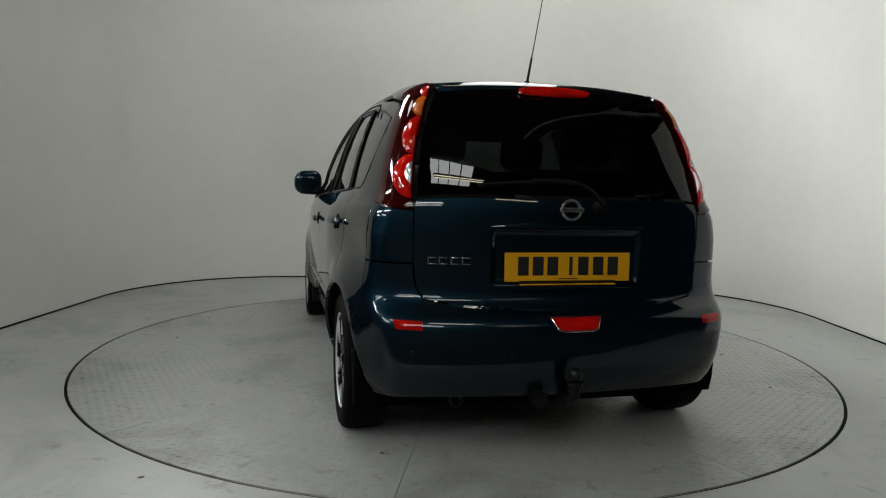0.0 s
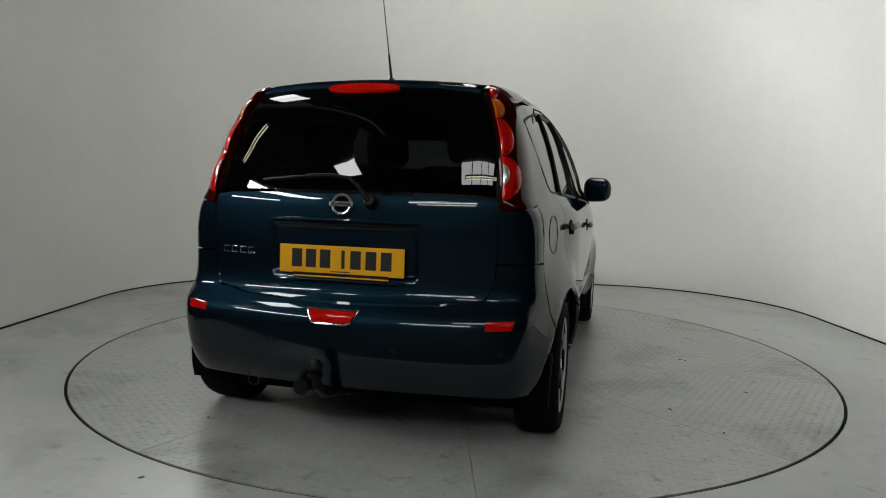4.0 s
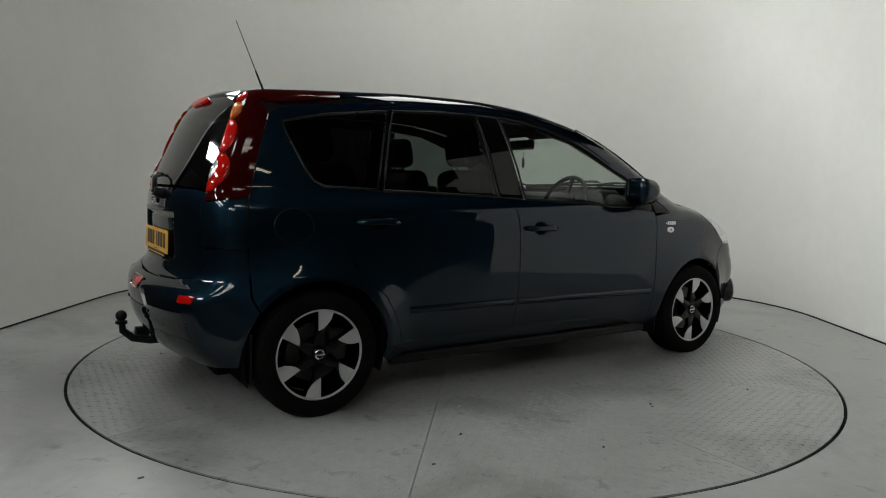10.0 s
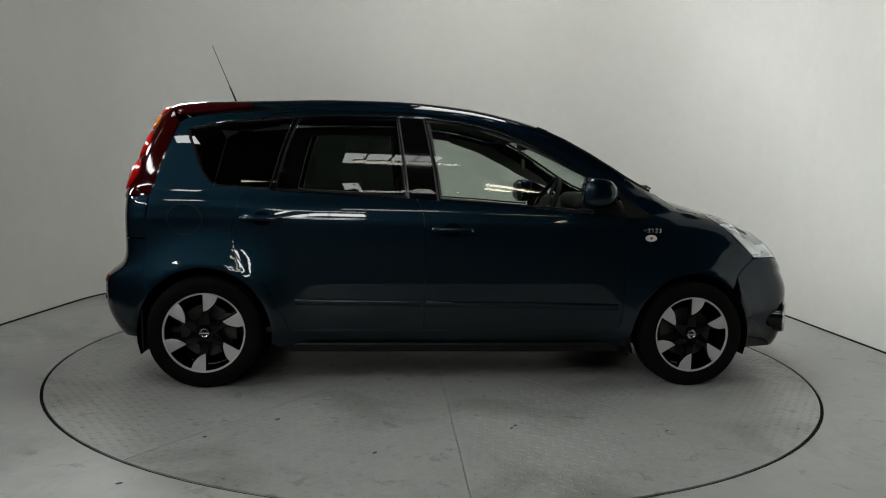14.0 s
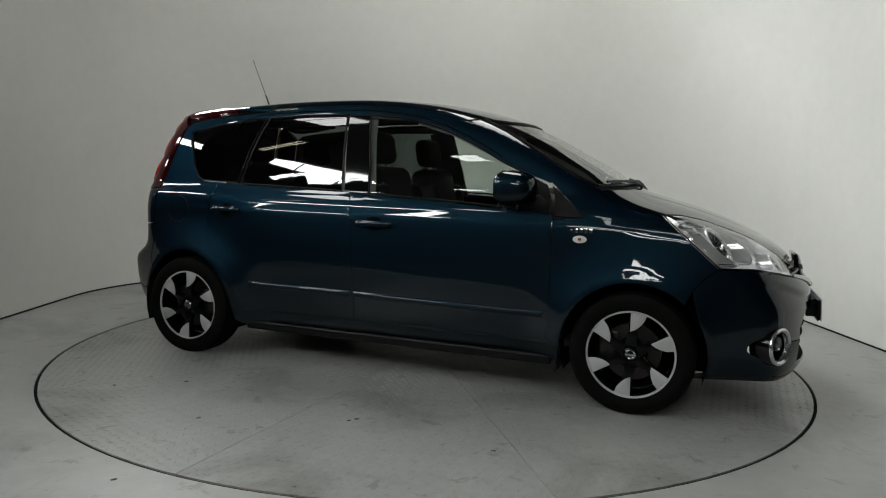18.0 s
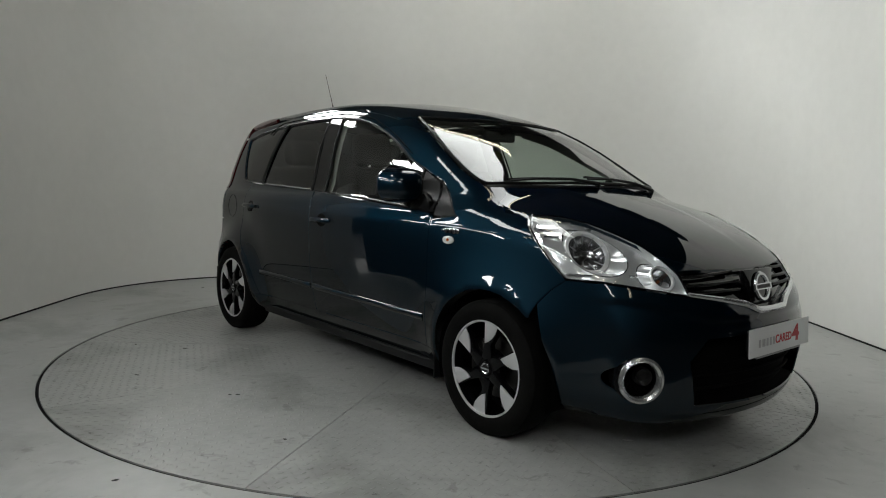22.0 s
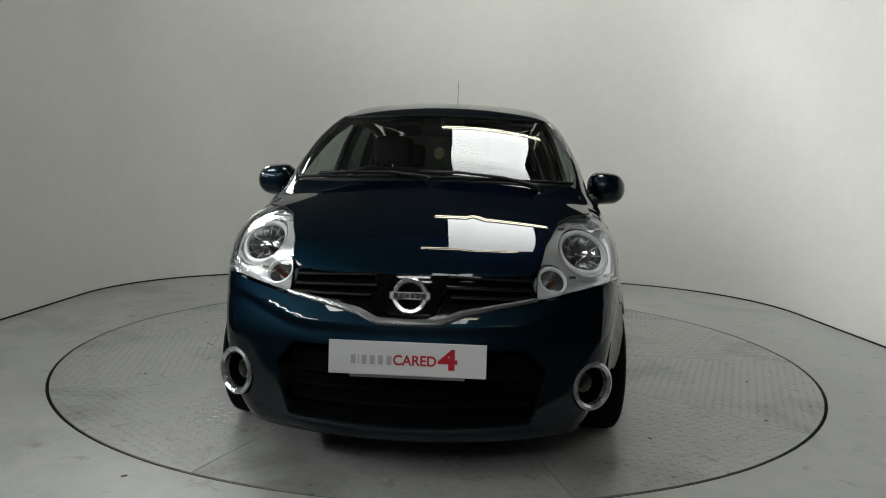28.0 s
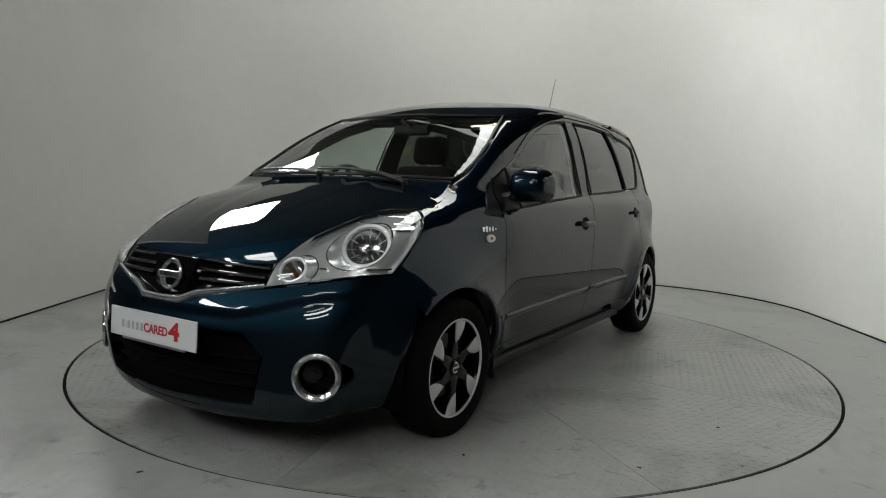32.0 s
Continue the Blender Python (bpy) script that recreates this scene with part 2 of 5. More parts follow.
def wedge_plate():
    bm = bmesh.new()
    n = 20
    rim = DISC_R - GAP
    half = WEDGE / 2
    top = []
    for r, k in ((0.202, 4), (rim, n)):
        cut = 0.0015 / r
        top.append([(r * math.cos(-half + cut + (WEDGE - 2 * cut) * i / k), r * math.sin(-half + cut + (WEDGE - 2 * cut) * i / k)) for i in range(k + 1)])
    line = top[1] + top[0][::-1]
    up = [bm.verts.new((x, y, 0.0)) for x, y in line]
    dn = [bm.verts.new((x, y, -0.05)) for x, y in line]
    bm.faces.new(up)
    for i in range(len(line)):
        j = (i + 1) % len(line)
        bm.faces.new((up[i], dn[i], dn[j], up[j]))
    bmesh.ops.recalc_face_normals(bm, faces=bm.faces)
    return bm


def tread_mesh():
    """Low lozenges, set crosswise in rows."""
    vs, fs = [], []
    pitch = 0.040
    for i in range(4, 57):
        for j in range(-18, 19):
            x, y = i * pitch, (j + 0.5 * (i % 2)) * pitch
            r = math.hypot(x, y)
            if not 0.23 < r < DISC_R - 0.03 or abs(math.atan2(y, x)) * r > WEDGE / 2 * r - 0.02:
                continue
            a = math.radians(45 if (i + j) % 2 else -45)
            c, s = math.cos(a), math.sin(a)
            k = len(vs)
            for u, v, z in ((-0.017, 0, 0), (0, -0.006, 0), (0.017, 0, 0), (0, 0.006, 0), (-0.006, 0, 0.0016), (0.006, 0, 0.0016)):
                vs.append((x + c * u - s * v, y + s * u + c * v, z))
            fs += [(k, k + 1, k + 5, k + 4), (k + 1, k + 2, k + 5), (k + 2, k + 3, k + 4, k + 5), (k + 3, k, k + 4)]
    return mesh_of(vs, fs, False, DISCPAINT, "tread")


plate_mesh, tread = None, tread_mesh()
for k in range(10):
    m = pose(0, 0, 0, 0, 0, -20 + 18 + 36 * k)
    if plate_mesh is None:
        ob = part("plate", wedge_plate(), DISCPAINT, turntable, smooth=False, m=m)
        plate_mesh = ob.data
    else:
        ob = put("plate", plate_mesh, turntable, m=m)
    tagged(put("tread", tread, ob), kind="stuff")


def scraps(host, spots, material, size=0.02):
    """Small flakes of dirt that lie flat."""
    rng = random.Random(4)
    for x, y in spots:
        n = 7
        o = [(size * rng.uniform(0.4, 1) * math.cos(2 * math.pi * i / n), 0.6 * size * rng.uniform(0.4, 1) * math.sin(2 * math.pi * i / n)) for i in range(n)]
        ob = part("debris_flake", prism(o, 0.002), material, host, smooth=False, m=pose(x, y, 0.0012, 0, 0, rng.uniform(0, 180)))
        if host is None:
            tagged(ob, "small dark flake of dirt on the floor", "debris", "debris")


DIRT = mat("dirt", (0.06, 0.06, 0.055), 0.9)
PALE = mat("pale_scrap", (0.5, 0.5, 0.48), 0.8)


# ---- car: one smooth body surface, cut into panels ----
car = thing("car", "dark teal metallic five-door hatchback with black and silver alloys", "car")


def curve(pairs, blur=0.018):
    xs, ys = np.array(sorted(pairs)).T
    h = np.diff(xs)
    s = np.diff(ys) / h
    m = np.concatenate([[s[0]], np.where(s[:-1] * s[1:] > 0, 2 * s[:-1] * s[1:] / np.where(s[:-1] + s[1:] == 0, 1, s[:-1] + s[1:]), 0), [s[-1]]])

    def f(x):
        x = np.clip(x, xs[0], xs[-1])
        i = np.clip(np.searchsorted(xs, x) - 1, 0, len(h) - 1)
        t = (x - xs[i]) / h[i]
        return (ys[i] * (1 + 2 * t) * (1 - t) ** 2 + ys[i + 1] * t * t * (3 - 2 * t)
                + h[i] * (m[i] * t * (1 - t) ** 2 + m[i + 1] * t * t * (t - 1)))
    # evened out, so that reflections run smoothly
    pad = 5 * blur
    grid = np.linspace(xs[0] - pad, xs[-1] + pad, 3000)
    raw = f(grid) + np.minimum(grid - xs[0], 0) * m[0] + np.maximum(grid - xs[-1], 0) * m[-1]
    step = grid[1] - grid[0]
    k = np.arange(-int(3 * blur / step), int(3 * blur / step) + 1) * step
    w = np.exp(-0.5 * (k / blur) ** 2)
    half = len(k) // 2
    even = np.convolve(np.pad(raw, half, mode="reflect", reflect_type="odd"), w / w.sum(), "valid")

    def smooth(x):
        return np.interp(np.clip(x, xs[0], xs[-1]), grid, even)
    return smooth


SECTION = curve([(0.10, 0.65), (0.18, 0.715), (0.24, 0.758), (0.30, 0.787), (0.45, 0.822), (0.60, 0.839), (0.75, 0.843), (0.86, 0.840), (0.92, 0.832), (0.95, 0.822),
                 (0.975, 0.803), (1.0, 0.777), (1.1, 0.748), (1.2, 0.719), (1.3, 0.683), (1.4, 0.639), (1.5, 0.583), (1.6, 0.51)])
NARROW_LOW = curve([(-2.1, 0.80), (-1.9, 0.858), (-1.75, 0.885), (-1.6, 0.900), (-1.4, 0.914), (-1.2, 0.940), (-0.95, 0.985), (-0.7, 1.0), (0.7, 1.0), (0.95, 0.987), (1.2, 0.954), (1.45, 0.934), (1.65, 0.910), (1.85, 0.862), (2.0, 0.83), (2.15, 0.76)], 0.06)
NARROW_HIGH = curve([(-2.0, 0.79), (-1.75, 0.882), (-1.5, 0.94), (-1.2, 0.978), (-0.6, 1.0), (0.2, 1.0), (0.7, 0.985), (1.0, 0.965), (1.2, 0.935), (1.5, 0.89), (1.8, 0.84), (2.1, 0.78)], 0.06)
TOP = curve([(-1.9, 1.44), (-1.62, 1.488), (-1.45, 1.50), (-1.22, 1.518), (-1.0, 1.530), (-0.66, 1.548), (-0.31, 1.552), (0.05, 1.534), (0.41, 1.472), (0.6, 1.407), (0.78, 1.323), (0.96, 1.225),
             (1.10, 1.15), (1.16, 1.108), (1.22, 1.06), (1.35, 1.018), (1.54, 0.962), (1.73, 0.893), (1.88, 0.825), (2.0, 0.752), (2.1, 0.66), (2.2, 0.52)], 0.045)
CROWN = curve([(-1.7, 0.10), (-1.2, 0.09), (-0.4, 0.10), (0.1, 0.14), (0.45, 0.175), (0.8, 0.195), (1.1, 0.215), (1.22, 0.165), (1.35, 0.135), (1.5, 0.12), (1.9, 0.12), (2.1, 0.11)], 0.06)
NOSE = curve([(0.08, 1.95), (0.13, 2.03), (0.17, 2.075), (0.22, 2.102), (0.30, 2.120), (0.40, 2.13), (0.50, 2.13), (0.55, 2.118), (0.60, 2.095), (0.67, 2.055), (0.74, 2.02), (0.80, 1.97), (0.9, 1.85), (1.0, 1.65)])
TAIL = curve([(0.12, -1.72), (0.2, -1.80), (0.28, -1.87), (0.33, -1.90), (0.40, -1.925), (0.50, -1.935), (0.555, -1.93), (0.585, -1.895), (0.62, -1.84), (0.70, -1.828), (0.85, -1.832),
              (0.97, -1.825), (1.02, -1.81), (1.2, -1.735), (1.44, -1.622), (1.5, -1.585), (1.6, -1.52)])
HUBS = ((1.3, 0.285, 0.040), (-1.3, 0.285, 0.055))   # wheel centres and how far the wings swell


def field(p):
    """Below zero inside the body."""
    x, y, z = p[..., 0], np.abs(p[..., 1]), p[..., 2]
    low = np.clip((1.05 - z) / 0.25, 0, 1)
    low = low * low * (3 - 2 * low)
    half = SECTION(z) * (NARROW_LOW(x) * low + NARROW_HIGH(x) * (1 - low))
    for hx, hz, swell in HUBS:
        r = np.hypot(x - hx, z - hz)
        out = np.maximum(r - 0.338, 0)
        half = half + (0.012 * np.exp(-(out / 0.04) ** 2) + swell * np.exp(-(out / 0.13) ** 2)) * np.clip((z - 0.1) / 0.1, 0, 1)
    # soft feature line at handle height
    fold = np.clip((z - 0.862) / 0.035, 0, 1)
    half = half - 0.0045 * fold * fold * (3 - 2 * fold)
    a = y - half
    crease = np.clip((y - 0.13 - 0.19 * (1.89 - x)) / 0.055, 0, 1)
    ridge = 0.003 * (1 - crease * crease * (3 - 2 * crease)) * np.clip((x - 1.2) / 0.15, 0, 1) * np.clip((1.95 - x) / 0.25, 0, 1)
    b = (z - TOP(x) + CROWN(x) * y * y - ridge) * 0.8
    rise = np.clip((y - 0.33) / 0.36, 0, 1)
    lip = np.clip((z - 0.545 - 0.075 * rise * rise * (3 - 2 * rise)) / 0.040, 0, 1)
    c = x - NOSE(z) - 0.014 * lip * lip * (3 - 2 * lip) + 0.40 * y * y + 0.10 * y ** 4
    # shallow recess for the rear plate
    ey, ez = np.clip((0.312 - y) / 0.022, 0, 1), np.clip((0.108 - np.abs(z - 0.792)) / 0.022, 0, 1)
    dip = ey * ey * (3 - 2 * ey) * ez * ez * (3 - 2 * ez) * (x < -1.2)
    d = -x + TAIL(z) + 0.20 * y * y + 0.06 * y ** 4 + 0.016 * dip
    s = 0.030
    k = np.maximum(np.maximum(a, b), np.maximum(c, d))
    return k + s * np.log(np.exp((a - k) / s) + np.exp((b - k) / s) + np.exp((c - k) / s) + np.exp((d - k) / s))


def cast(o, d, far=1.3):
    """Meets rays from inside with the body surface."""
    o, d = np.asarray(o, float), np.asarray(d, float)
    lo, hi = np.zeros(len(o)), np.full(len(o), far)
    for _ in range(24):
        m = (lo + hi) / 2
        inside = field(o + d * m[:, None]) < 0
        lo, hi = np.where(inside, m, lo), np.where(inside, hi, m)
    return o + d * ((lo + hi) / 2)[:, None]


def slope(p):
    e = 1e-3
    g = np.stack([field(p + np.array(v) * e) - field(p - np.array(v) * e) for v in ((1, 0, 0), (0, 1, 0), (0, 0, 1))], -1)
    return g / np.maximum(np.linalg.norm(g, axis=-1, keepdims=True), 1e-9)


AX = 1.15


def lift(kind, uv):
    """From a flat chart to the body surface."""
    uv = np.asarray(uv, float)
    u, v = uv[:, 0], uv[:, 1]
    zero, one = np.zeros_like(u), np.ones_like(u)
    if kind == "side":
        return cast(np.stack([u, zero, v], -1), np.stack([zero, one, zero], -1), 1.0)
    if kind == "top":
        return cast(np.stack([u, v, zero + 0.62], -1), np.stack([zero, zero, one], -1), 1.1)
    if kind == "front":
        return cast(np.stack([zero + 1.0, u, v], -1), np.stack([one, zero, zero], -1), 1.3)
    if kind == "rear":
        return cast(np.stack([zero - 1.0, u, v], -1), np.stack([-one, zero, zero], -1), 1.2)
    a = u / 0.8
    sign = 1 if kind == "cylf" else -1
    return cast(np.stack([zero + sign * AX, zero, v], -1), np.stack([sign * np.cos(a), np.sin(a), zero], -1), 1.2)


def flat(kind, p):
    x, y, z = p
    if kind == "side":
        return (x, z)
    if kind == "top":
        return (x, y)
    if kind in ("front", "rear"):
        return (y, z)
    sign = 1 if kind == "cylf" else -1
    return (0.8 * math.atan2(y, sign * x - AX), z)


def S(x, z):
    return tuple(lift("side", [(x, z)])[0])


def A(x, y):
    return tuple(lift("top", [(x, y)])[0])


def N(y, z):
    return tuple(lift("front", [(y, z)])[0])


def R(y, z):
    return tuple(lift("rear", [(y, z)])[0])


def flip(p):
    return (p[0], -p[1], p[2])


def grow(poly, by):
    """Shrinks (below zero) or grows a flat outline by a distance."""
    p = np.array(poly)
    area = np.sum(p[:, 0] * np.roll(p[:, 1], -1) - np.roll(p[:, 0], -1) * p[:, 1])
    e = np.roll(p, -1, 0) - p
    n = np.stack([e[:, 1], -e[:, 0]], -1) / np.maximum(np.linalg.norm(e, axis=1, keepdims=True), 1e-9) * (1 if area > 0 else -1)
    b = n + np.roll(n, 1, 0)
    b /= np.maximum((b * b).sum(1, keepdims=True) / 2, 0.35)
    return [tuple(q) for q in p + b * by]


def inside(pts, poly):
    c = np.zeros(len(pts), bool)
    q = np.array(poly)
    for (x0, y0), (x1, y1) in zip(q, np.roll(q, -1, 0)):
        hit = ((y0 > pts[:, 1]) != (y1 > pts[:, 1])) & (pts[:, 0] < (x1 - x0) * (pts[:, 1] - y0) / (y1 - y0 + 1e-12) + x0)
        c ^= hit
    return c


def dense(poly, step):
    out = []
    for a, b in zip(poly, poly[1:] + poly[:1]):
        a, b = np.array(a), np.array(b)
        n = max(1, int(np.ceil(np.linalg.norm(b - a) / step)))
        out += [tuple(a + (b - a) * i / n) for i in range(n)]
    return out


from mathutils.geometry import delaunay_2d_cdt


def sheet(kind, outline, holes=(), step=0.035, off=0.0, inset=0.003, rim=0.014, flat_in=False, mirror=False):
    """Vertices and faces of a panel on the body: outline in 3D, turned-in rim."""
    loops = [[flat(kind, p) if not flat_in else p for p in outline]] + [[flat(kind, p) if not flat_in else p for p in h] for h in holes]
    loops = [grow(l, -inset if i == 0 else inset) for i, l in enumerate(loops)]
    loops = [dense(l, step) for l in loops]
    pts, edges = [], []
    for l in loops:
        base = len(pts)
        pts += l
        edges += [(base + i, base + (i + 1) % len(l)) for i in range(len(l))]
    b = np.array(loops[0])
    lo, hi = b.min(0), b.max(0)
    gx, gy = np.meshgrid(np.arange(lo[0] + step / 2, hi[0], step), np.arange(lo[1] + step / 2, hi[1], step))
    gx = gx + (np.arange(gx.shape[0])[:, None] % 2) * step / 2
    g = np.stack([gx.ravel(), gy.ravel()], -1)
    keep = inside(g, grow(loops[0], -step * 0.35))
    for h in loops[1:]:
        keep &= ~inside(g, grow(h, step * 0.35))
    allp = [Vector(p) for p in pts] + [Vector(p) for p in g[keep]]
    vs, _, fs, *_ = delaunay_2d_cdt(allp, edges, [], 0, 1e-6)
    vs = np.array([tuple(v) for v in vs])
    cen = np.array([vs[list(f)].mean(0) for f in fs])
    ok = inside(cen, loops[0])
    for h in loops[1:]:
        ok &= ~inside(cen, h)
    fs = [list(f) for f, k in zip(fs, ok) if k]
    p = lift(kind, vs)
    nrm = slope(p)
    p = p + nrm * off
    if fs:
        f = fs[len(fs) // 2]
        want = nrm[f].mean(0)
        for i, f in enumerate(fs):
            c = np.cross(p[f[1]] - p[f[0]], p[f[2]] - p[f[0]])
            if np.dot(c, nrm[f].mean(0)) < 0:
                fs[i] = f[::-1]
    if rim:
        count = {}
        for f in fs:
            for i in range(len(f)):
                e = (f[i], f[(i + 1) % len(f)])
                count[e] = 1
        border = [e for e in count if (e[1], e[0]) not in count]
        inner = {}
        extra = []
        for a, c in border:
            for k in (a, c):
                if k not in inner:
                    inner[k] = len(p) + len(extra)
                    extra.append(p[k] - nrm[k] * rim)
        p = np.concatenate([p, np.array(extra)]) if extra else p
        nrm = np.concatenate([nrm, np.array([nrm[k] for k in inner])])
        fs += [[c, a, inner[a], inner[c]] for a, c in border]
    if mirror:
        p, nrm = p * np.array([1, -1, 1]), nrm * np.array([1, -1, 1])
        fs = [f[::-1] for f in fs]
    return p, fs, nrm


def panel(name, kind, outline, material, parent=None, label="", both=False, **k):
    """One body panel as a part of the car, or one on each side."""
    made = []
    for m in ((False, True) if both else (False,)):
        p, fs, nrm = sheet(kind, outline, mirror=m, **k)
        me = mesh_of(p, fs, True, material, name)
        me.normals_split_custom_set_from_vertices([tuple(v) for v in nrm])
        made.append(put(name, me, parent or car, label))
    return made


def arc(hx, hz, r, a0, a1, n=14):
    return [tuple(p) for p in lift("side", [(hx + r * math.cos(radians(a0 + (a1 - a0) * i / n)), hz + r * math.sin(radians(a0 + (a1 - a0) * i / n))) for i in range(n + 1)])]


# shared lines
ROOFLINE = [S(x, z) for x, z in ((-1.46, 1.41), (-1.30, 1.428), (-1.10, 1.443), (-0.85, 1.460), (-0.6, 1.472), (-0.3, 1.476), (0.0, 1.460), (0.2, 1.430), (0.38, 1.390))]
PILLAR = [A(x, y) for x, y in ((0.455, 0.566), (0.60, 0.604), (0.734, 0.640), (0.85, 0.662), (0.94, 0.671), (1.03, 0.671), (1.09, 0.658))]
DLO_TOP = [(0.74, 1.128), (0.61, 1.182), (0.50, 1.243), (0.42, 1.284), (0.31, 1.332), (0.2, 1.370), (0.1, 1.395), (0.0, 1.413), (-0.17, 1.430), (-0.3, 1.433), (-0.6, 1.431), (-0.94, 1.411), (-1.2, 1.379), (-1.415, 1.335)]
ARCH = 0.338
a_shut = [(0.865, 1.072), (0.895, 0.99), (0.905, 0.90), (0.905, 0.60), (0.900, 0.40), (0.89, 0.30)]
b_shut = [(-0.225, 0.998), (-0.205, 0.96), (-0.188, 0.90), (-0.178, 0.70), (-0.170, 0.45), (-0.178, 0.30)]
c_shut = [(-1.125, 1.032), (-1.135, 0.97), (-1.165, 0.82), (-1.150, 0.71), (-1.09, 0.62), (-0.985, 0.535), (-0.935, 0.45), (-0.90, 0.37), (-0.875, 0.30)]
SP = lambda pts: [tuple(p) for p in lift("side", pts)]

lamp_front = [(-1.59, 0.985), (-1.545, 1.13), (-1.50, 1.27), (-1.465, 1.365)]
# quarter panel with roof rail and upper windscreen pillar
side_outline = (SP(lamp_front) + [S(-1.42, 1.392), S(-1.28, 1.415), S(-1.105, 1.431)] + ROOFLINE[3:] + PILLAR[:5]
                + SP([(0.90, 1.085), (0.865, 1.075)] + DLO_TOP)
                + SP([(-1.405, 1.28), (-1.335, 1.12), (-1.295, 1.060), (-1.25, 1.037)]) + SP(c_shut) + SP([(-0.962, 0.297)])
                + arc(-1.3, 0.285, ARCH, 2, 142) + SP([(-1.60, 0.56), (-1.60, 0.66), (-1.605, 0.765)]))
panel("body_side", "side", side_outline, PAINT, both=True, step=0.03)
panel("rear_corner", "cylr", SP([(-1.605, 0.765), (-1.59, 0.985)]) + [R(0.625, 0.962), R(0.602, 0.962), R(0.600, 0.85), R(0.598, 0.765)], PAINT, both=True, step=0.025, inset=0.0015)
panel("front_wing", "side", SP(a_shut[:1:-1]) + SP([(1.06, 0.918), (0.875, 1.076)]) + [PILLAR[4], PILLAR[5], PILLAR[6]] + SP([(1.20, 0.998), (1.32, 0.965), (1.40, 0.938)])
      + SP([(1.46, 0.885), (1.53, 0.825), (1.60, 0.762), (1.665, 0.705)]) + SP([(1.60, 0.655), (1.555, 0.60)]) + arc(1.3, 0.285, ARCH, 48, 176) + SP([(0.96, 0.297)]), PAINT, both=True, step=0.03)
front_door = panel("front_door", "side", SP(b_shut[::-1]) + SP([(-0.11, 0.990), (0.31, 0.968), (0.61, 0.946), (0.80, 0.936), (0.898, 0.922)]) + SP(a_shut[2:]), PAINT, both=True, step=0.03)
rear_door = panel("rear_door", "side", SP(c_shut[::-1]) + SP([(-0.94, 1.020), (-0.59, 1.007)]) + SP(b_shut), PAINT, both=True, step=0.03)
panel("sill", "side", SP([(-0.962, 0.297), (0.96, 0.297), (0.965, 0.225), (0.90, 0.185), (-0.90, 0.185), (-0.965, 0.225)]), PAINT, both=True, step=0.04)
panel("mirror_sail", "side", SP([(0.725, 0.945), (0.895, 0.928), (0.888, 0.99), (0.858, 1.068), (0.74, 1.124), (0.73, 1.05)]), BLACK, both=True, step=0.04, off=-0.003, rim=0.01)
panel("wing_triangle", "side", SP([(0.912, 0.915), (1.055, 0.916), (0.875, 1.07), (0.900, 0.99)]), BLACK, both=True, step=0.04, off=-0.002, rim=0.01)

# roof, screen, bonnet
screen_top = [(0.455, 0.55), (0.55, 0.40), (0.585, 0.2), (0.595, 0.0)]
half_roof = [(-1.575, 0.0, 1.49), (-1.57, 0.25, 1.48), (-1.55, 0.44, 1.46), (-1.42, 0.50, 1.45), (-1.10, 0.560, 1.45)] + [(p[0], p[1] - 0.004, p[2]) for p in ROOFLINE[3:]] + [(x, y, 0) for x, y in [(0.455, 0.562)] + screen_top]
panel("roof", "top", [flip(p) for p in half_roof[::-1][1:-1]] + half_roof, PAINT, step=0.05)
screen_half = [(0.595, 0.0, 0), (0.585, 0.2, 0), (0.55, 0.40, 0), (0.46, 0.55, 0), (0.60, 0.594, 0), (0.734, 0.630, 0), (0.85, 0.652, 0), (0.94, 0.661, 0), (1.03, 0.660, 0), (1.085, 0.645, 0), (1.125, 0.55, 0), (1.165, 0.4, 0), (1.19, 0.2, 0), (1.20, 0, 0)]
ws = panel("windscreen", "top", [flip(p) for p in screen_half[::-1][1:-1]] + screen_half, PANE, step=0.05, off=-0.004, rim=0)[0]
ws.visible_shadow = False
bonnet_half = [(1.235, 0.0, 0), (1.225, 0.2, 0), (1.20, 0.4, 0), (1.155, 0.56, 0), (1.11, 0.650, 0), (1.20, 0.688, 0), (1.32, 0.695, 0), (1.40, 0.678, 0), (1.48, 0.60, 0), (1.577, 0.540, 0), (1.70, 0.503, 0), (1.79, 0.472, 0), (1.90, 0.447, 0), (1.935, 0.42, 0), (1.965, 0.30, 0), (1.988, 0.15, 0), (1.995, 0, 0)]
panel("bonnet", "top", [flip(p) for p in bonnet_half[::-1][1:-1]] + bonnet_half, PAINT, step=0.025, rim=0.02)
panel("scuttle", "top", [(1.2, -0.60, 0), (1.11, -0.665, 0), (1.08, -0.64, 0), (1.125, -0.53, 0), (1.165, -0.38, 0), (1.19, -0.2, 0), (1.20, 0, 0), (1.19, 0.2, 0), (1.165, 0.38, 0), (1.125, 0.53, 0), (1.08, 0.64, 0), (1.11, 0.665, 0), (1.2, 0.60, 0), (1.26, 0.4, 0), (1.29, 0.0, 0), (1.26, -0.4, 0)], BLACK, step=0.04, off=-0.012, rim=0)

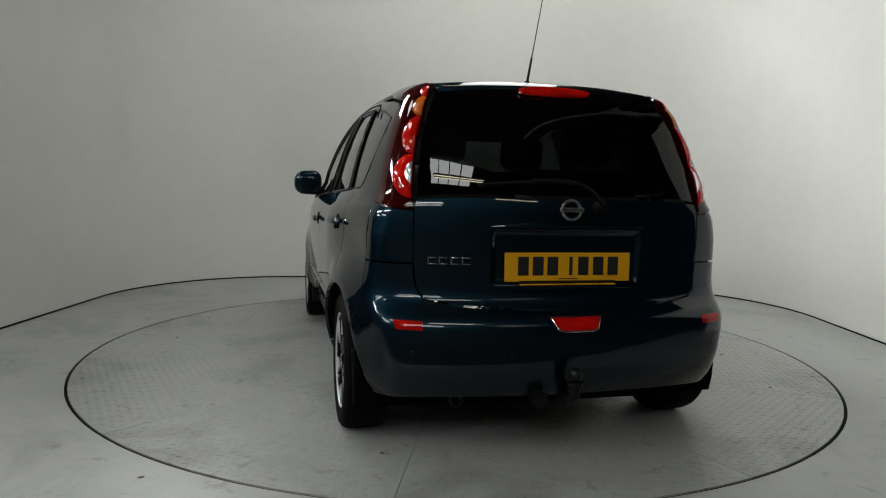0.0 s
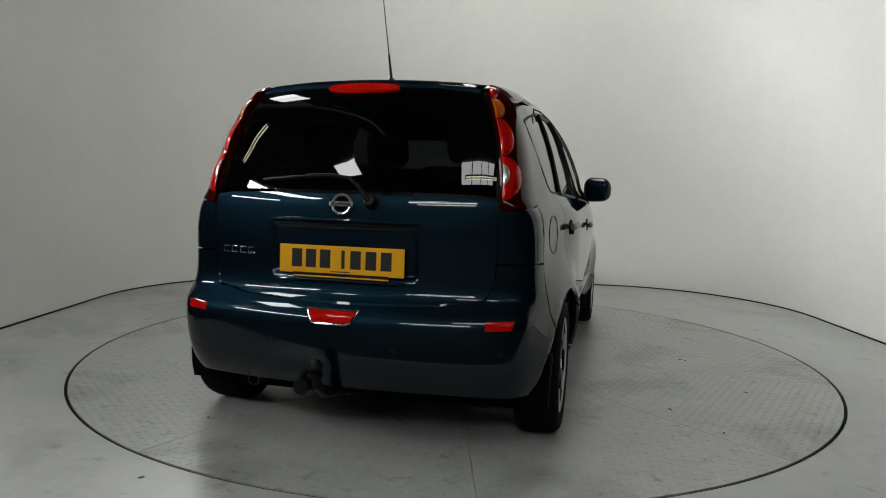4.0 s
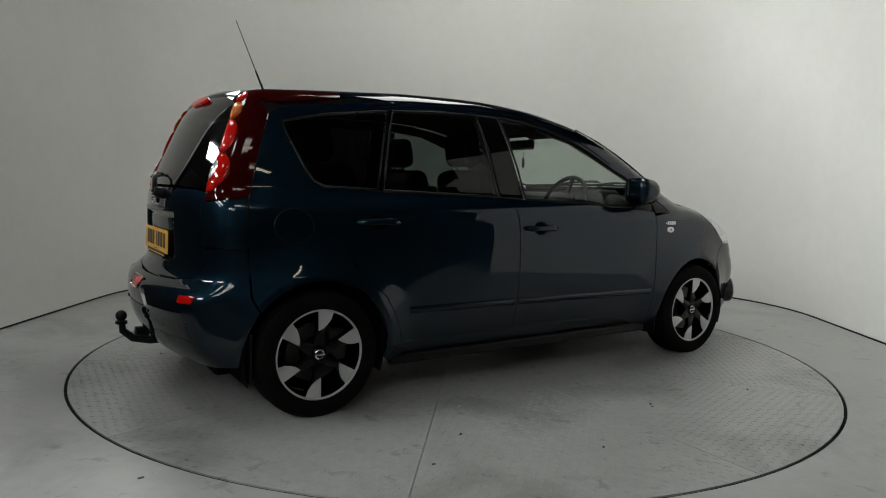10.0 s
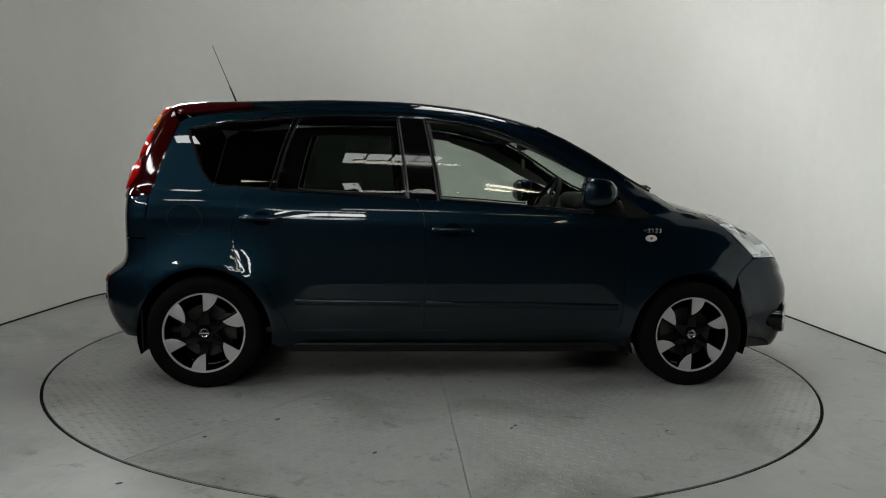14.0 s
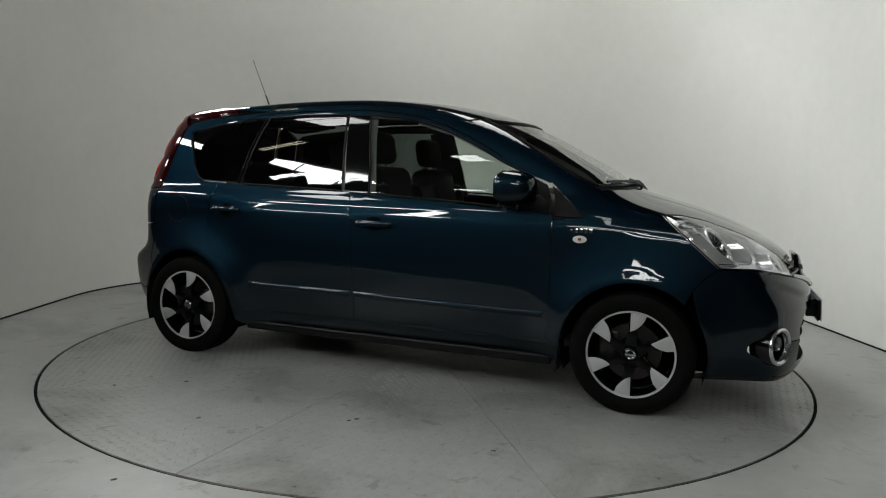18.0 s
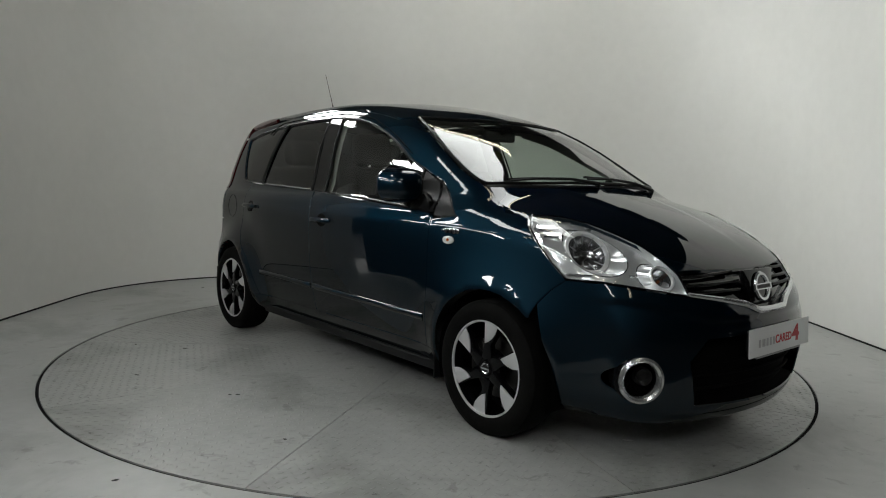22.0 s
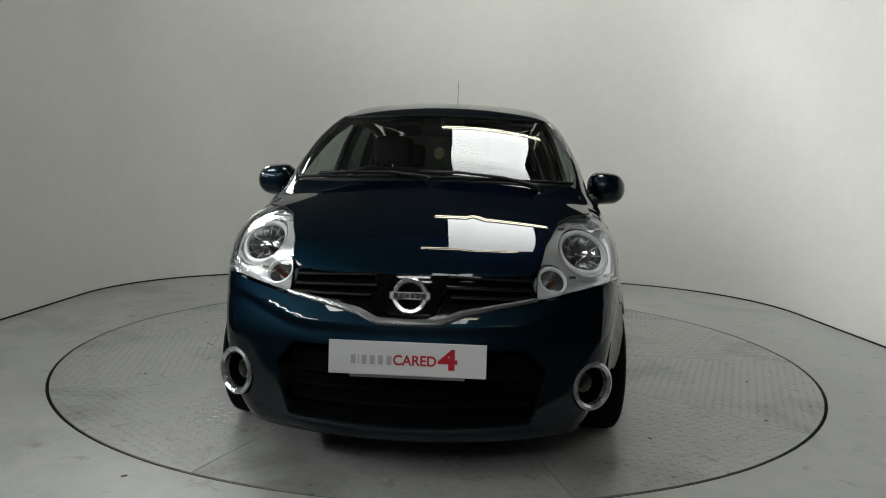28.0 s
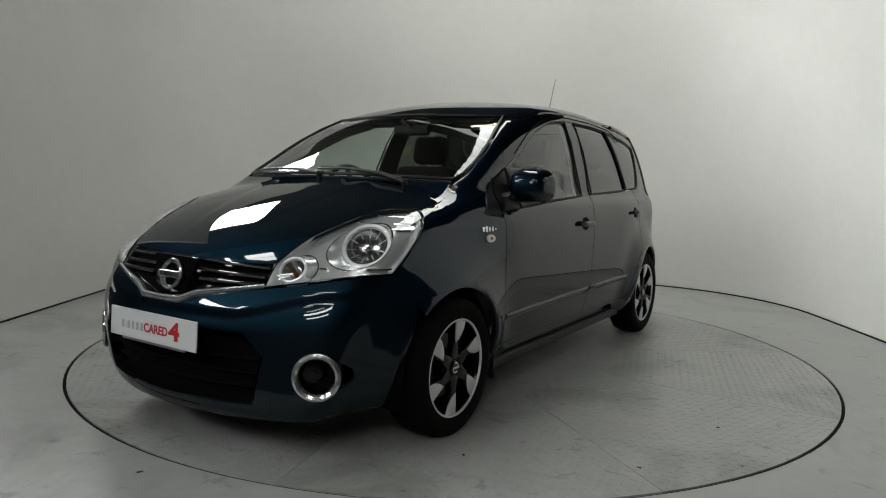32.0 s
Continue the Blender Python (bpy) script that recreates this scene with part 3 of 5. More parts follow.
# rear: tailgate, glass, lamps, bumper
gate_l = [(0.600, 0.965), (0.600, 0.85), (0.598, 0.76), (0.590, 0.68), (0.560, 0.628), (0.40, 0.608), (0.2, 0.601), (0.0, 0.599)]
gate_half = [(0.0, 1.018), (0.3, 1.018), (0.50, 1.014), (0.592, 1.005)] + gate_l
gate_pts = [R(y, z) for y, z in gate_half]
tailgate = panel("tailgate", "rear", [flip(p) for p in gate_pts[::-1][1:-1]] + gate_pts, PAINT, step=0.013)[0]
glass_half = [(0.0, 1.026), (0.3, 1.026), (0.50, 1.022), (0.588, 1.012), (0.582, 1.10), (0.560, 1.23), (0.528, 1.34), (0.488, 1.432), (0.30, 1.452), (0.0, 1.460)]
gpts = [R(y, z) for y, z in glass_half]
rear_glass = panel("rear_glass", "rear", [flip(p) for p in gpts[::-1][1:-1]] + gpts, DARKPANE, step=0.05, off=-0.003, rim=0)[0]
rear_glass.visible_shadow = False
hd = [R(y, z) for y, z in ((-0.48, 1.434), (-0.3, 1.454), (0, 1.462), (0.3, 1.454), (0.48, 1.434), (0.44, 1.462), (0.25, 1.478), (0, 1.484), (-0.25, 1.478), (-0.44, 1.462))]
panel("spoiler_lip", "rear", hd, PAINT, step=0.03, off=0.006, rim=0.02)
lamp_rear = [R(0.602, 0.968), R(0.594, 1.08), R(0.571, 1.22), R(0.538, 1.335), R(0.497, 1.44)]
lamp_low = lamp_rear + [(-1.50, 0.525, 1.45)] + SP(lamp_front[::-1]) + [R(0.63, 0.965)]
tail_lamp = panel("tail_lamp", "cylr", lamp_low, DEEPRED, both=True, step=0.02, off=0.006, rim=0.03)
panel("lamp_strip", "top", [(-1.548, 0.485, 0), (-1.42, 0.510, 0), (-1.10, 0.560, 0), (-1.105, 0.583, 0), (-1.28, 0.596, 0), (-1.40, 0.594, 0), (-1.47, 0.582, 0), (-1.52, 0.54, 0)], DEEPRED, both=True, step=0.02, off=0.006, rim=0.02)

rb_side = [(-1.605, 0.760), (-1.602, 0.66), (-1.602, 0.56), (-1.57, 0.495), (-1.61, 0.42), (-1.635, 0.34), (-1.64, 0.25)]
rb_half = ([R(0.0, 0.597), R(0.2, 0.599), R(0.40, 0.606), R(0.563, 0.626), R(0.593, 0.68), R(0.600, 0.760)] + SP(rb_side)
           + [R(0.66, 0.245), R(0.45, 0.255), R(0.2, 0.26), R(0.0, 0.26)])
rear_bumper = panel("rear_bumper", "cylr", [flip(p) for p in rb_half[::-1][1:-1]] + rb_half, PAINT, step=0.025)[0]

# front: bumper, grille, lamps
fb_half = ([N(0.0, 0.588), N(0.10, 0.588), N(0.17, 0.615), N(0.30, 0.640), N(0.425, 0.656), N(0.52, 0.672), N(0.65, 0.695), N(0.71, 0.706)] + SP([(1.665, 0.705), (1.60, 0.655), (1.555, 0.60)])
           + SP([(1.592, 0.46), (1.622, 0.38), (1.636, 0.285), (1.632, 0.21)]) + [N(0.70, 0.178), N(0.5, 0.172), N(0.25, 0.17), N(0.0, 0.17)])
INTAKE = [N(y, z) for y, z in ((-0.40, 0.50), (-0.47, 0.42), (-0.42, 0.24), (0.0, 0.228), (0.42, 0.24), (0.47, 0.42), (0.40, 0.50), (0.0, 0.51))]


def ring_of(y, z, ry, rz, n=28):
    return [tuple(p) for p in lift("front", [(y + ry * math.cos(2 * math.pi * i / n), z + rz * math.sin(2 * math.pi * i / n)) for i in range(n)])]


FOG = (0.640, 0.357)
fog_hole = ring_of(*FOG, 0.066, 0.066)
front_bumper = panel("front_bumper", "cylf", [flip(p) for p in fb_half[::-1][1:-1]] + fb_half, PAINT, holes=(INTAKE, fog_hole, [flip(p) for p in fog_hole]), step=0.012)[0]
lower_grille = panel("lower_grille", "cylf", INTAKE, UNDER, off=-0.05, rim=-0.045, step=0.05)[0]
grille_half = [N(0.0, 0.775), N(0.15, 0.772), N(0.30, 0.764), N(0.42, 0.745), N(0.43, 0.672), N(0.30, 0.650), N(0.17, 0.626), N(0.10, 0.598), N(0.0, 0.598)]
grille = panel("grille", "front", [flip(p) for p in grille_half[::-1][1:-1]] + grille_half, GLOSS, step=0.03, off=-0.03, rim=-0.02)[0]
hl_outline = ([N(0.43, 0.660), N(0.52, 0.676), N(0.65, 0.699), N(0.71, 0.710)] + SP([(1.665, 0.709), (1.60, 0.766), (1.53, 0.829), (1.46, 0.889), (1.40, 0.941)])
              + [A(1.405, 0.674), A(1.48, 0.597), A(1.577, 0.537), A(1.70, 0.500), A(1.79, 0.469), A(1.90, 0.444), A(1.94, 0.432)])
headlamp = panel("headlamp", "cylf", hl_outline, LENS, both=True, step=0.025, off=0.001, rim=0, label="clear headlamp with silver bowl")
for h in headlamp:
    h.visible_shadow = False

# glass and pillars of the sides
QG = SP([(-1.25, 1.041), (-1.12, 1.035), (-0.985, 1.030), (-0.965, 1.10), (-0.935, 1.22), (-0.90, 1.33), (-0.87, 1.412), (-0.94, 1.407), (-1.2, 1.375), (-1.410, 1.331), (-1.40, 1.28), (-1.33, 1.12), (-1.292, 1.064)])
RG = SP([(-0.955, 1.026), (-0.59, 1.013), (-0.275, 1.002), (-0.285, 1.10), (-0.305, 1.25), (-0.33, 1.429), (-0.6, 1.427), (-0.84, 1.414), (-0.875, 1.33), (-0.91, 1.22), (-0.94, 1.10)])
BP = SP([(-0.265, 1.001), (-0.115, 0.993), (-0.135, 1.15), (-0.165, 1.30), (-0.19, 1.427), (-0.32, 1.430), (-0.295, 1.25), (-0.275, 1.10)])
FG = SP([(-0.105, 0.993), (0.31, 0.974), (0.715, 0.948), (0.72, 1.05), (0.728, 1.124), (0.61, 1.178), (0.50, 1.239), (0.42, 1.280), (0.31, 1.328), (0.2, 1.366), (0.1, 1.391), (0.0, 1.409), (-0.18, 1.425), (-0.155, 1.30), (-0.125, 1.15)])
for nm, o, m in (("quarter_glass", QG, DARKPANE), ("rear_door_glass", RG, PRIVACY), ("front_door_glass", FG, PANE)):
    for g in panel(nm, "side", o, m, both=True, step=0.06, off=-0.008, rim=0, inset=0.006):
        g.visible_shadow = False
panel("pillar_cover", "side", BP, GLOSS, both=True, step=0.05, off=-0.004, rim=0.01)
panel("quarter_divider", "side", SP([(-0.985, 1.030), (-0.955, 1.026), (-0.94, 1.10), (-0.91, 1.22), (-0.875, 1.33), (-0.84, 1.414), (-0.87, 1.412), (-0.90, 1.33), (-0.935, 1.22), (-0.965, 1.10)]), GLOSS, both=True, step=0.05, off=-0.004, rim=0.01, inset=0.0)


def strip(name, pts, radius, material, parent=None, label="", both=True, off=0.0, flatten=1.0, closed=False):
    """A thin bead along points of the body surface."""
    p = np.array(pts)
    p = p + slope(p) * off
    for s in ((1, -1) if both else (1,)):
        part(name, tube([(a, b * s, c) for a, b, c in p], radius, 6, flat=flatten, closed=closed), material, parent or car, label)


strip("window_seal", QG, 0.003, BLACK, closed=True)
strip("window_seal", RG, 0.006, BLACK, closed=True)
strip("window_seal", FG, 0.006, BLACK, closed=True)
# shut line between the door frames and the roof rail
strip("door_shut_line", SP([(x, z + 0.020) for x, z in DLO_TOP[1:12]] + [(-1.02, 1.405), (-1.07, 1.36)]), 0.0035, UNDER, off=0.0)
strip("screen_seal", [A(p[0], p[1]) for p in [flip(q) for q in screen_half[::-1][1:-1]] + screen_half], 0.008, BLACK, both=False, closed=True)


# ---- wheels ----
WHEEL_R = 0.292


def wheel(x, side):
    w = put("wheel", None, car, "black alloy wheel with machined silver blades")
    w.matrix_basis = pose(x, side * (0.745 if x > 0 else 0.738), WHEEL_R - 0.005, 0, 0, 0 if side > 0 else 180)
    part("tyre", lathe([(0.206, -0.085), (0.235, -0.094), (0.268, -0.092), (0.284, -0.080), (0.2915, -0.055), (0.292, 0.0), (0.2915, 0.055), (0.284, 0.080), (0.268, 0.092), (0.235, 0.094), (0.206, 0.085)], 64), RUBBER, w)
    part("barrel", lathe([(0.203, -0.08), (0.19, -0.06), (0.185, 0.02), (0.19, 0.06), (0.200, 0.083), (0.207, 0.086), (0.209, 0.080), (0.207, -0.08)], 64, closed=True), RIMBLACK, w)
    part("rim_lip", lathe([(0.197, 0.080), (0.199, 0.086), (0.206, 0.087), (0.209, 0.080)], 64), SILVER, w)
    part("brake_disc", lathe([(0.05, -0.01), (0.135, -0.01), (0.135, 0.012), (0.05, 0.012)], 40), STEEL, w)
    part("backing", lathe([(0.002, -0.05), (0.188, -0.05), (0.188, -0.04), (0.002, -0.04)], 40), UNDER, w)
    part("hub", lathe([(0.075, 0.02), (0.072, 0.055), (0.060, 0.070), (0.034, 0.073), (0.030, 0.068)], 36), RIMBLACK, w)
    part("centre_cap", lathe([(0.002, 0.080), (0.024, 0.079), (0.030, 0.074), (0.030, 0.060)], 28), GLOSS, w)
    part("cap_ring", lathe([(0.017, 0.080), (0.021, 0.0825), (0.024, 0.080)], 24), CHROME, w)
    part("cap_bar", box(0.05, 0.003, 0.009, 0.001, at=(0, 0.081, 0)), CHROME, w)
    for k in range(6):
        turn = pose(0, 0, 0, 0, -60 * k, 0)
        # black spoke arm
        o = [(0.030, 0.04), (0.014, 0.11), (0.012, 0.199), (-0.030, 0.197), (-0.068, 0.188), (-0.058, 0.155), (-0.040, 0.13), (-0.022, 0.10), (-0.030, 0.04)]
        bm = prism(o, 0.03, 0.003)
        part("spoke", bm, RIMBLACK, w, m=turn @ pose(0, 0.075, 0, 90, 0, 0), sharp=30)
        # bright blade face near the rim
        b = [(0.006, 0.108), (0.007, 0.1985), (-0.030, 0.1965), (-0.066, 0.187), (-0.054, 0.156), (-0.035, 0.133), (-0.015, 0.117)]
        part("blade", prism(b, 0.006, 0.0015), SILVER, w, m=turn @ pose(0, 0.082, 0, 90, 0, 0), sharp=30)
    for k in range(4):
        a = math.pi / 4 + k * math.pi / 2
        part("wheel_nut", lathe([(0.002, 0.072), (0.008, 0.072), (0.010, 0.060)], 6), CHROME, w, m=pose(0.05 * math.cos(a), 0, 0.05 * math.sin(a)))
    return w


for x in (1.3, -1.3):
    for side in (1, -1):
        wheel(x, side)
        # dark liner inside the arch
        n = 20
        vs, fs = [], []
        for i in range(n + 1):
            a = math.radians(-20 + 220 * i / n)
            for yy in (0.50, 0.80):
                vs.append((x + 0.338 * math.cos(a), side * yy, 0.285 + 0.338 * math.sin(a)))
        for i in range(n):
            fs.append((2 * i, 2 * i + 1, 2 * i + 3, 2 * i + 2))
        c = len(vs)
        vs.append((x, side * 0.5, 0.285))
        fs += [(c, 2 * i, 2 * i + 2) for i in range(n)]
        put("arch_liner", mesh_of(vs, fs, True, UNDER, "arch_liner"), car)
        part("brake_caliper", box(0.09, 0.06, 0.14, 0.012, at=(x + 0.11 * (-1 if x > 0 else 1), side * 0.735, 0.31)), STEEL, car)

# ---- floor pan ----
part("underbody", box(3.5, 1.16, 0.07, 0.02, at=(0.05, 0, 0.215)), UNDER, car, smooth=False)
part("underbody_middle", box(1.86, 1.5, 0.06, 0.02, at=(0, 0, 0.235)), UNDER, car, smooth=False)


# ---- trim on the body ----
def on_body(p, off=0.0):
    """Place and frame of a point on the body: x along, z outward."""
    p = np.array(p, float)
    n = slope(p[None])[0]
    z = Vector(n)
    x = Vector((0, 0, 1)).cross(z).normalized()
    y = z.cross(x)
    m = Matrix((x, y, z)).transposed().to_4x4()
    m.translation = Vector(p + n * off)
    return m


def mirrored(p, s):
    return (p[0], p[1] * s, p[2])


def oval(a, b, n=32, power=2.0):
    out = []
    for i in range(n):
        t = 2 * math.pi * i / n
        c, s = math.cos(t), math.sin(t)
        out.append((a * abs(c) ** (2 / power) * (1 if c >= 0 else -1), b * abs(s) ** (2 / power) * (1 if s >= 0 else -1)))
    return out


for s, doors in ((1, 0), (-1, 1)):
    for px, pz, host in ((-1.015, 0.876, rear_door[doors]), (-0.04, 0.838, front_door[doors])):
        m = on_body(mirrored(S(px, pz), s), 0.0)
        # flat black oval as the shade of a recess, then the bar across it
        part("handle_recess_shade", prism(oval(0.048, 0.036), 0.003), UNDER, host, m=m @ pose(0, 0, -0.0005))
        flipx = -s
        bar = []
        for i in range(13):
            u = -0.105 + 0.21 * i / 12
            bar.append((u, 0, 0.012 + 0.016 * (1 - (u / 0.105) ** 4)))
        h = part("door_handle", tube(bar, [0.010] + [0.0155] * 11 + [0.010], 10, flat=0.62), PAINT, host, m=m)
        part("handle_lock", lathe([(0.001, 0.021), (0.006, 0.021), (0.007, 0.012)], 14, "z"), CHROME, host, m=m @ pose(0.085 * flipx, 0, 0.004))
    # rubbing strips
    for x0, x1, host in ((-0.845, -0.195, rear_door[doors]), (-0.165, 0.875, front_door[doors])):
        z0 = 0.447
        pts = [S(x0 + (x1 - x0) * i / 14, z0 - 0.010 * (x0 + (x1 - x0) * i / 14) - 0.002) for i in range(15)]
        vs, fs = [], []
        for i, p in enumerate(pts):
            for dz, o in ((0.017, 0.000), (0.014, 0.010), (0.004, 0.0125), (-0.012, 0.010), (-0.017, 0.0)):
                q = np.array(S(p[0], p[2] + dz))
                n = slope(q[None])[0]
                tip = 0.3 if i in (0, 14) else 1.0
                v = q + n * o * tip
                vs.append((v[0], v[1] * s, v[2]))
        for i in range(14):
            for j in range(4):
                f = (5 * i + j, 5 * i + j + 1, 5 * i + j + 6, 5 * i + j + 5)
                fs.append(f if s > 0 else f[::-1])
        put("rubbing_strip", mesh_of(vs, fs, True, PAINT, "rubbing_strip"), host)
    # side repeater and trim badge (plain marks)
    m = on_body(mirrored(S(1.040, 0.812), s), 0.0)
    part("side_repeater", prism(oval(0.033, 0.018), 0.008, 0.002), mat("repeater_lens", (0.72, 0.72, 0.70), 0.15, coat=0.6), car, "small oval white side repeater", m=m)
    part("repeater_bulb", prism(oval(0.008, 0.007), 0.002), AMBER, car, m=m @ pose(0, 0, 0.0075))
    m = on_body(mirrored(S(1.045, 0.853), s), 0.0)
    for u, w, h in ((-0.045, 0.016, 0.022), (-0.022, 0.016, 0.026), (0.001, 0.016, 0.022), (0.024, 0.016, 0.022), (0.046, 0.014, 0.008)):
        part("badge_mark", box(w, h, 0.004, 0.001, at=(u * s, 0, 0.002)), CHROME, car, m=m)
    # mud flaps
    part("mud_flap", prism([(-0.085, 0.0), (0.085, 0.0), (0.095, 0.22), (-0.095, 0.22)], 0.008, 0.002), BLACK, car, m=pose(-1.612, s * 0.715, 0.185, 90, 0, 90))
    part("mud_flap", prism([(-0.08, 0.0), (0.08, 0.0), (0.08, 0.15), (-0.08, 0.15)], 0.008, 0.002), BLACK, car, m=pose(0.945, s * 0.735, 0.16, 90, 0, 90))
    # door mirror
    dm = put("door_mirror", None, car, "teal door mirror with black foot")
    dm.matrix_basis = pose(0.80, 0, 0)
    bm = bmesh.new()
    bmesh.ops.create_cube(bm, size=1.0)
    bmesh.ops.scale(bm, vec=(0.185, 0.200, 0.195), verts=bm.verts)
    for v in bm.verts:
        if v.co.x > 0:
            v.co.y *= 0.80
            v.co.z *= 0.72
        if v.co.y * s > 0:
            v.co.x -= 0.030
            v.co.z *= 0.86
    bmesh.ops.bevel(bm, geom=list(bm.edges), offset=0.06, segments=6, affect="EDGES", profile=0.5)
    bmesh.ops.translate(bm, vec=(-0.052, s * 0.866, 1.046), verts=bm.verts)
    part("mirror_housing", bm, PAINT, dm, sharp=60)
    part("mirror_glass", prism([(u * 1.0, v) for u, v in oval(0.076, 0.070, 28, 3.2)], 0.004), mat("mirror_silver", (0.85, 0.86, 0.87), 0.02, 1.0), dm, m=pose(-0.133, s * 0.860, 1.046, 90, 0, -90 + (6 * s)))
    part("mirror_rim", tube([(-0.130, s * 0.860 + a, 1.046 + b) for a, b in oval(0.081, 0.076, 28, 3.2)], 0.007, 8, closed=True), BLACK, dm)
    part("mirror_foot", tube([(0.005, s * 0.715, 0.975), (0.005, s * 0.76, 0.985), (-0.02, s * 0.80, 1.0), (-0.04, s * 0.84, 1.015)], [0.045, 0.042, 0.036, 0.03], 12, flat=0.55), BLACK, dm)
    part("foot_base", prism([(-0.075, -0.035), (0.075, -0.045), (0.075, 0.01), (0.03, 0.05), (-0.06, 0.03)], 0.03, 0.006), BLACK, dm, m=pose(0.0, s * (0.775 - (0 if s > 0 else 0.0)), 0.965, 90, 0, 0 if s < 0 else 180))
    # fuel flap on the driver's side only
    if s < 0:
        ring = []
        for i in range(40):
            a = 2 * math.pi * i / 40
            q = np.array(S(-1.405 + 0.088 * math.cos(a), 0.863 + 0.078 * math.sin(a)))
            ring.append((q[0], -q[1], q[2]))
        part("fuel_flap", tube(ring, 0.0022, 5, closed=True), BLACK, car)

# front wheel-arch and sill beads come from the panel rims; black strip added as shadow under the sills
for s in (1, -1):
    part("sill_shadow_strip", box(1.82, 0.04, 0.05, 0.01, at=(0, s * 0.745, 0.20)), BLACK, car, smooth=False)

# ---- rear details ----
rp = put("number_plate", None, car, "yellow rear number plate with black marks")
rp.matrix_basis = pose(-1.826, 0.003, 0.756, 90, 0, -90) @ pose(0, 0, 0, -2, 0, 0)
part("plate", box(0.52, 0.111, 0.004, 0.0015), YELLOW, rp, smooth=False)
part("plate_holder", box(0.40, 0.02, 0.008, 0.002, at=(0.0, -0.062, 0.0)), BLACK, rp, smooth=False)
part("holder_edge", box(0.40, 0.006, 0.009, 0.002, at=(0.0, -0.0665, 0.001)), YELLOW, rp, smooth=False)
for u in (-0.185, -0.125, -0.065, 0.010, 0.062, 0.125, 0.187):
    wd = 0.014 if u == 0.010 else 0.044
    part("plate_bar", box(wd, 0.072, 0.003, 0.001, at=(u, 0.004, 0.002)), INK, rp, smooth=False)
part("plate_foot_bar", box(0.08, 0.004, 0.003, at=(0, -0.045, 0.001)), INK, rp, smooth=False)
for z0, hw, rad in ((0.908, 0.315, 0.012), (0.672, 0.275, 0.010)):
    pts = []
    for i in range(17):
        y = -hw + 2 * hw * i / 16
        q = np.array(R(y, z0 + 0.004 * (1 - (y / hw) ** 2)))
        pts.append(tuple(q + slope(q[None])[0] * 0.001))
    part("tailgate_grip" if z0 > 0.8 else "plate_ledge", tube(pts, [rad * (1 - 0.75 * abs(2 * i / 16 - 1) ** 6) for i in range(17)], 10, flat=0.9), PAINT, tailgate)


def round_badge(m, r, host):
    b = put("badge", None, host, "round chrome badge with a cross bar")
    b.matrix_basis = m
    part("badge_ring", lathe([(r * 0.70, 0.002), (r * 0.76, 0.009), (r * 0.92, 0.010), (r, 0.003)], 40, "z"), SATIN, b)
    part("badge_bar", box(r * 2.24, r * 0.42, 0.010, 0.002, at=(0, 0, 0.007)), SATIN, b, smooth=False)
    for k in range(6):
        part("badge_mark", box(r * 0.25, r * 0.26, 0.002, at=(r * (-0.75 + 0.30 * k), 0, 0.0125)), INK, b, smooth=False)
    part("badge_field", lathe([(0.001, 0.0015), (r * 0.72, 0.0015)], 32, "z"), GLOSS, b)


round_badge(on_body(R(0.0, 0.974), 0.003), 0.044, car)
m = on_body(R(0.467, 0.776), 0.0)
for i, (u, w) in enumerate(((-0.068, 0.034), (-0.026, 0.034), (0.020, 0.034), (0.062, 0.034))):
    part("model_mark", box(w, 0.005, 0.004, 0.001, at=(u, 0.012, 0.002)), CHROME, tailgate, m=m)
    part("model_mark", box(w, 0.005, 0.004, 0.001, at=(u, -0.012, 0.002)), CHROME, tailgate, m=m)
    part("model_mark", box(0.006, 0.026, 0.004, 0.001, at=(u - w / 2 + 0.004, 0, 0.002)), CHROME, tailgate, m=m)
# rear wiper
rw = put("rear_wiper", None, car, "black rear wiper arm resting low on the glass")
q = np.array(R(-0.118, 0.985))
part("wiper_cap", lathe([(0.001, 0.045), (0.02, 0.042), (0.026, 0.02), (0.028, 0.0)], 20, "z"), BLACK, rw, m=on_body(q))
arm = [np.array(R(y, z)) + slope(np.array(R(y, z))[None])[0] * o for y, z, o in ((-0.118, 0.985, 0.04), (-0.075, 1.03, 0.045), (-0.03, 1.062, 0.04), (0.05, 1.078, 0.03), (0.16, 1.078, 0.022))]
part("wiper_arm", tube([tuple(a) for a in arm], [0.017, 0.014, 0.011, 0.008, 0.006], 8, flat=0.6), BLACK, rw)
blade = [np.array(R(y, z)) + slope(np.array(R(y, z))[None])[0] * 0.010 for y, z in ((-0.02, 1.075), (0.1, 1.078), (0.22, 1.072), (0.36, 1.058))]
part("wiper_blade", tube([tuple(a) for a in blade], 0.007, 6), BLACK, rw)
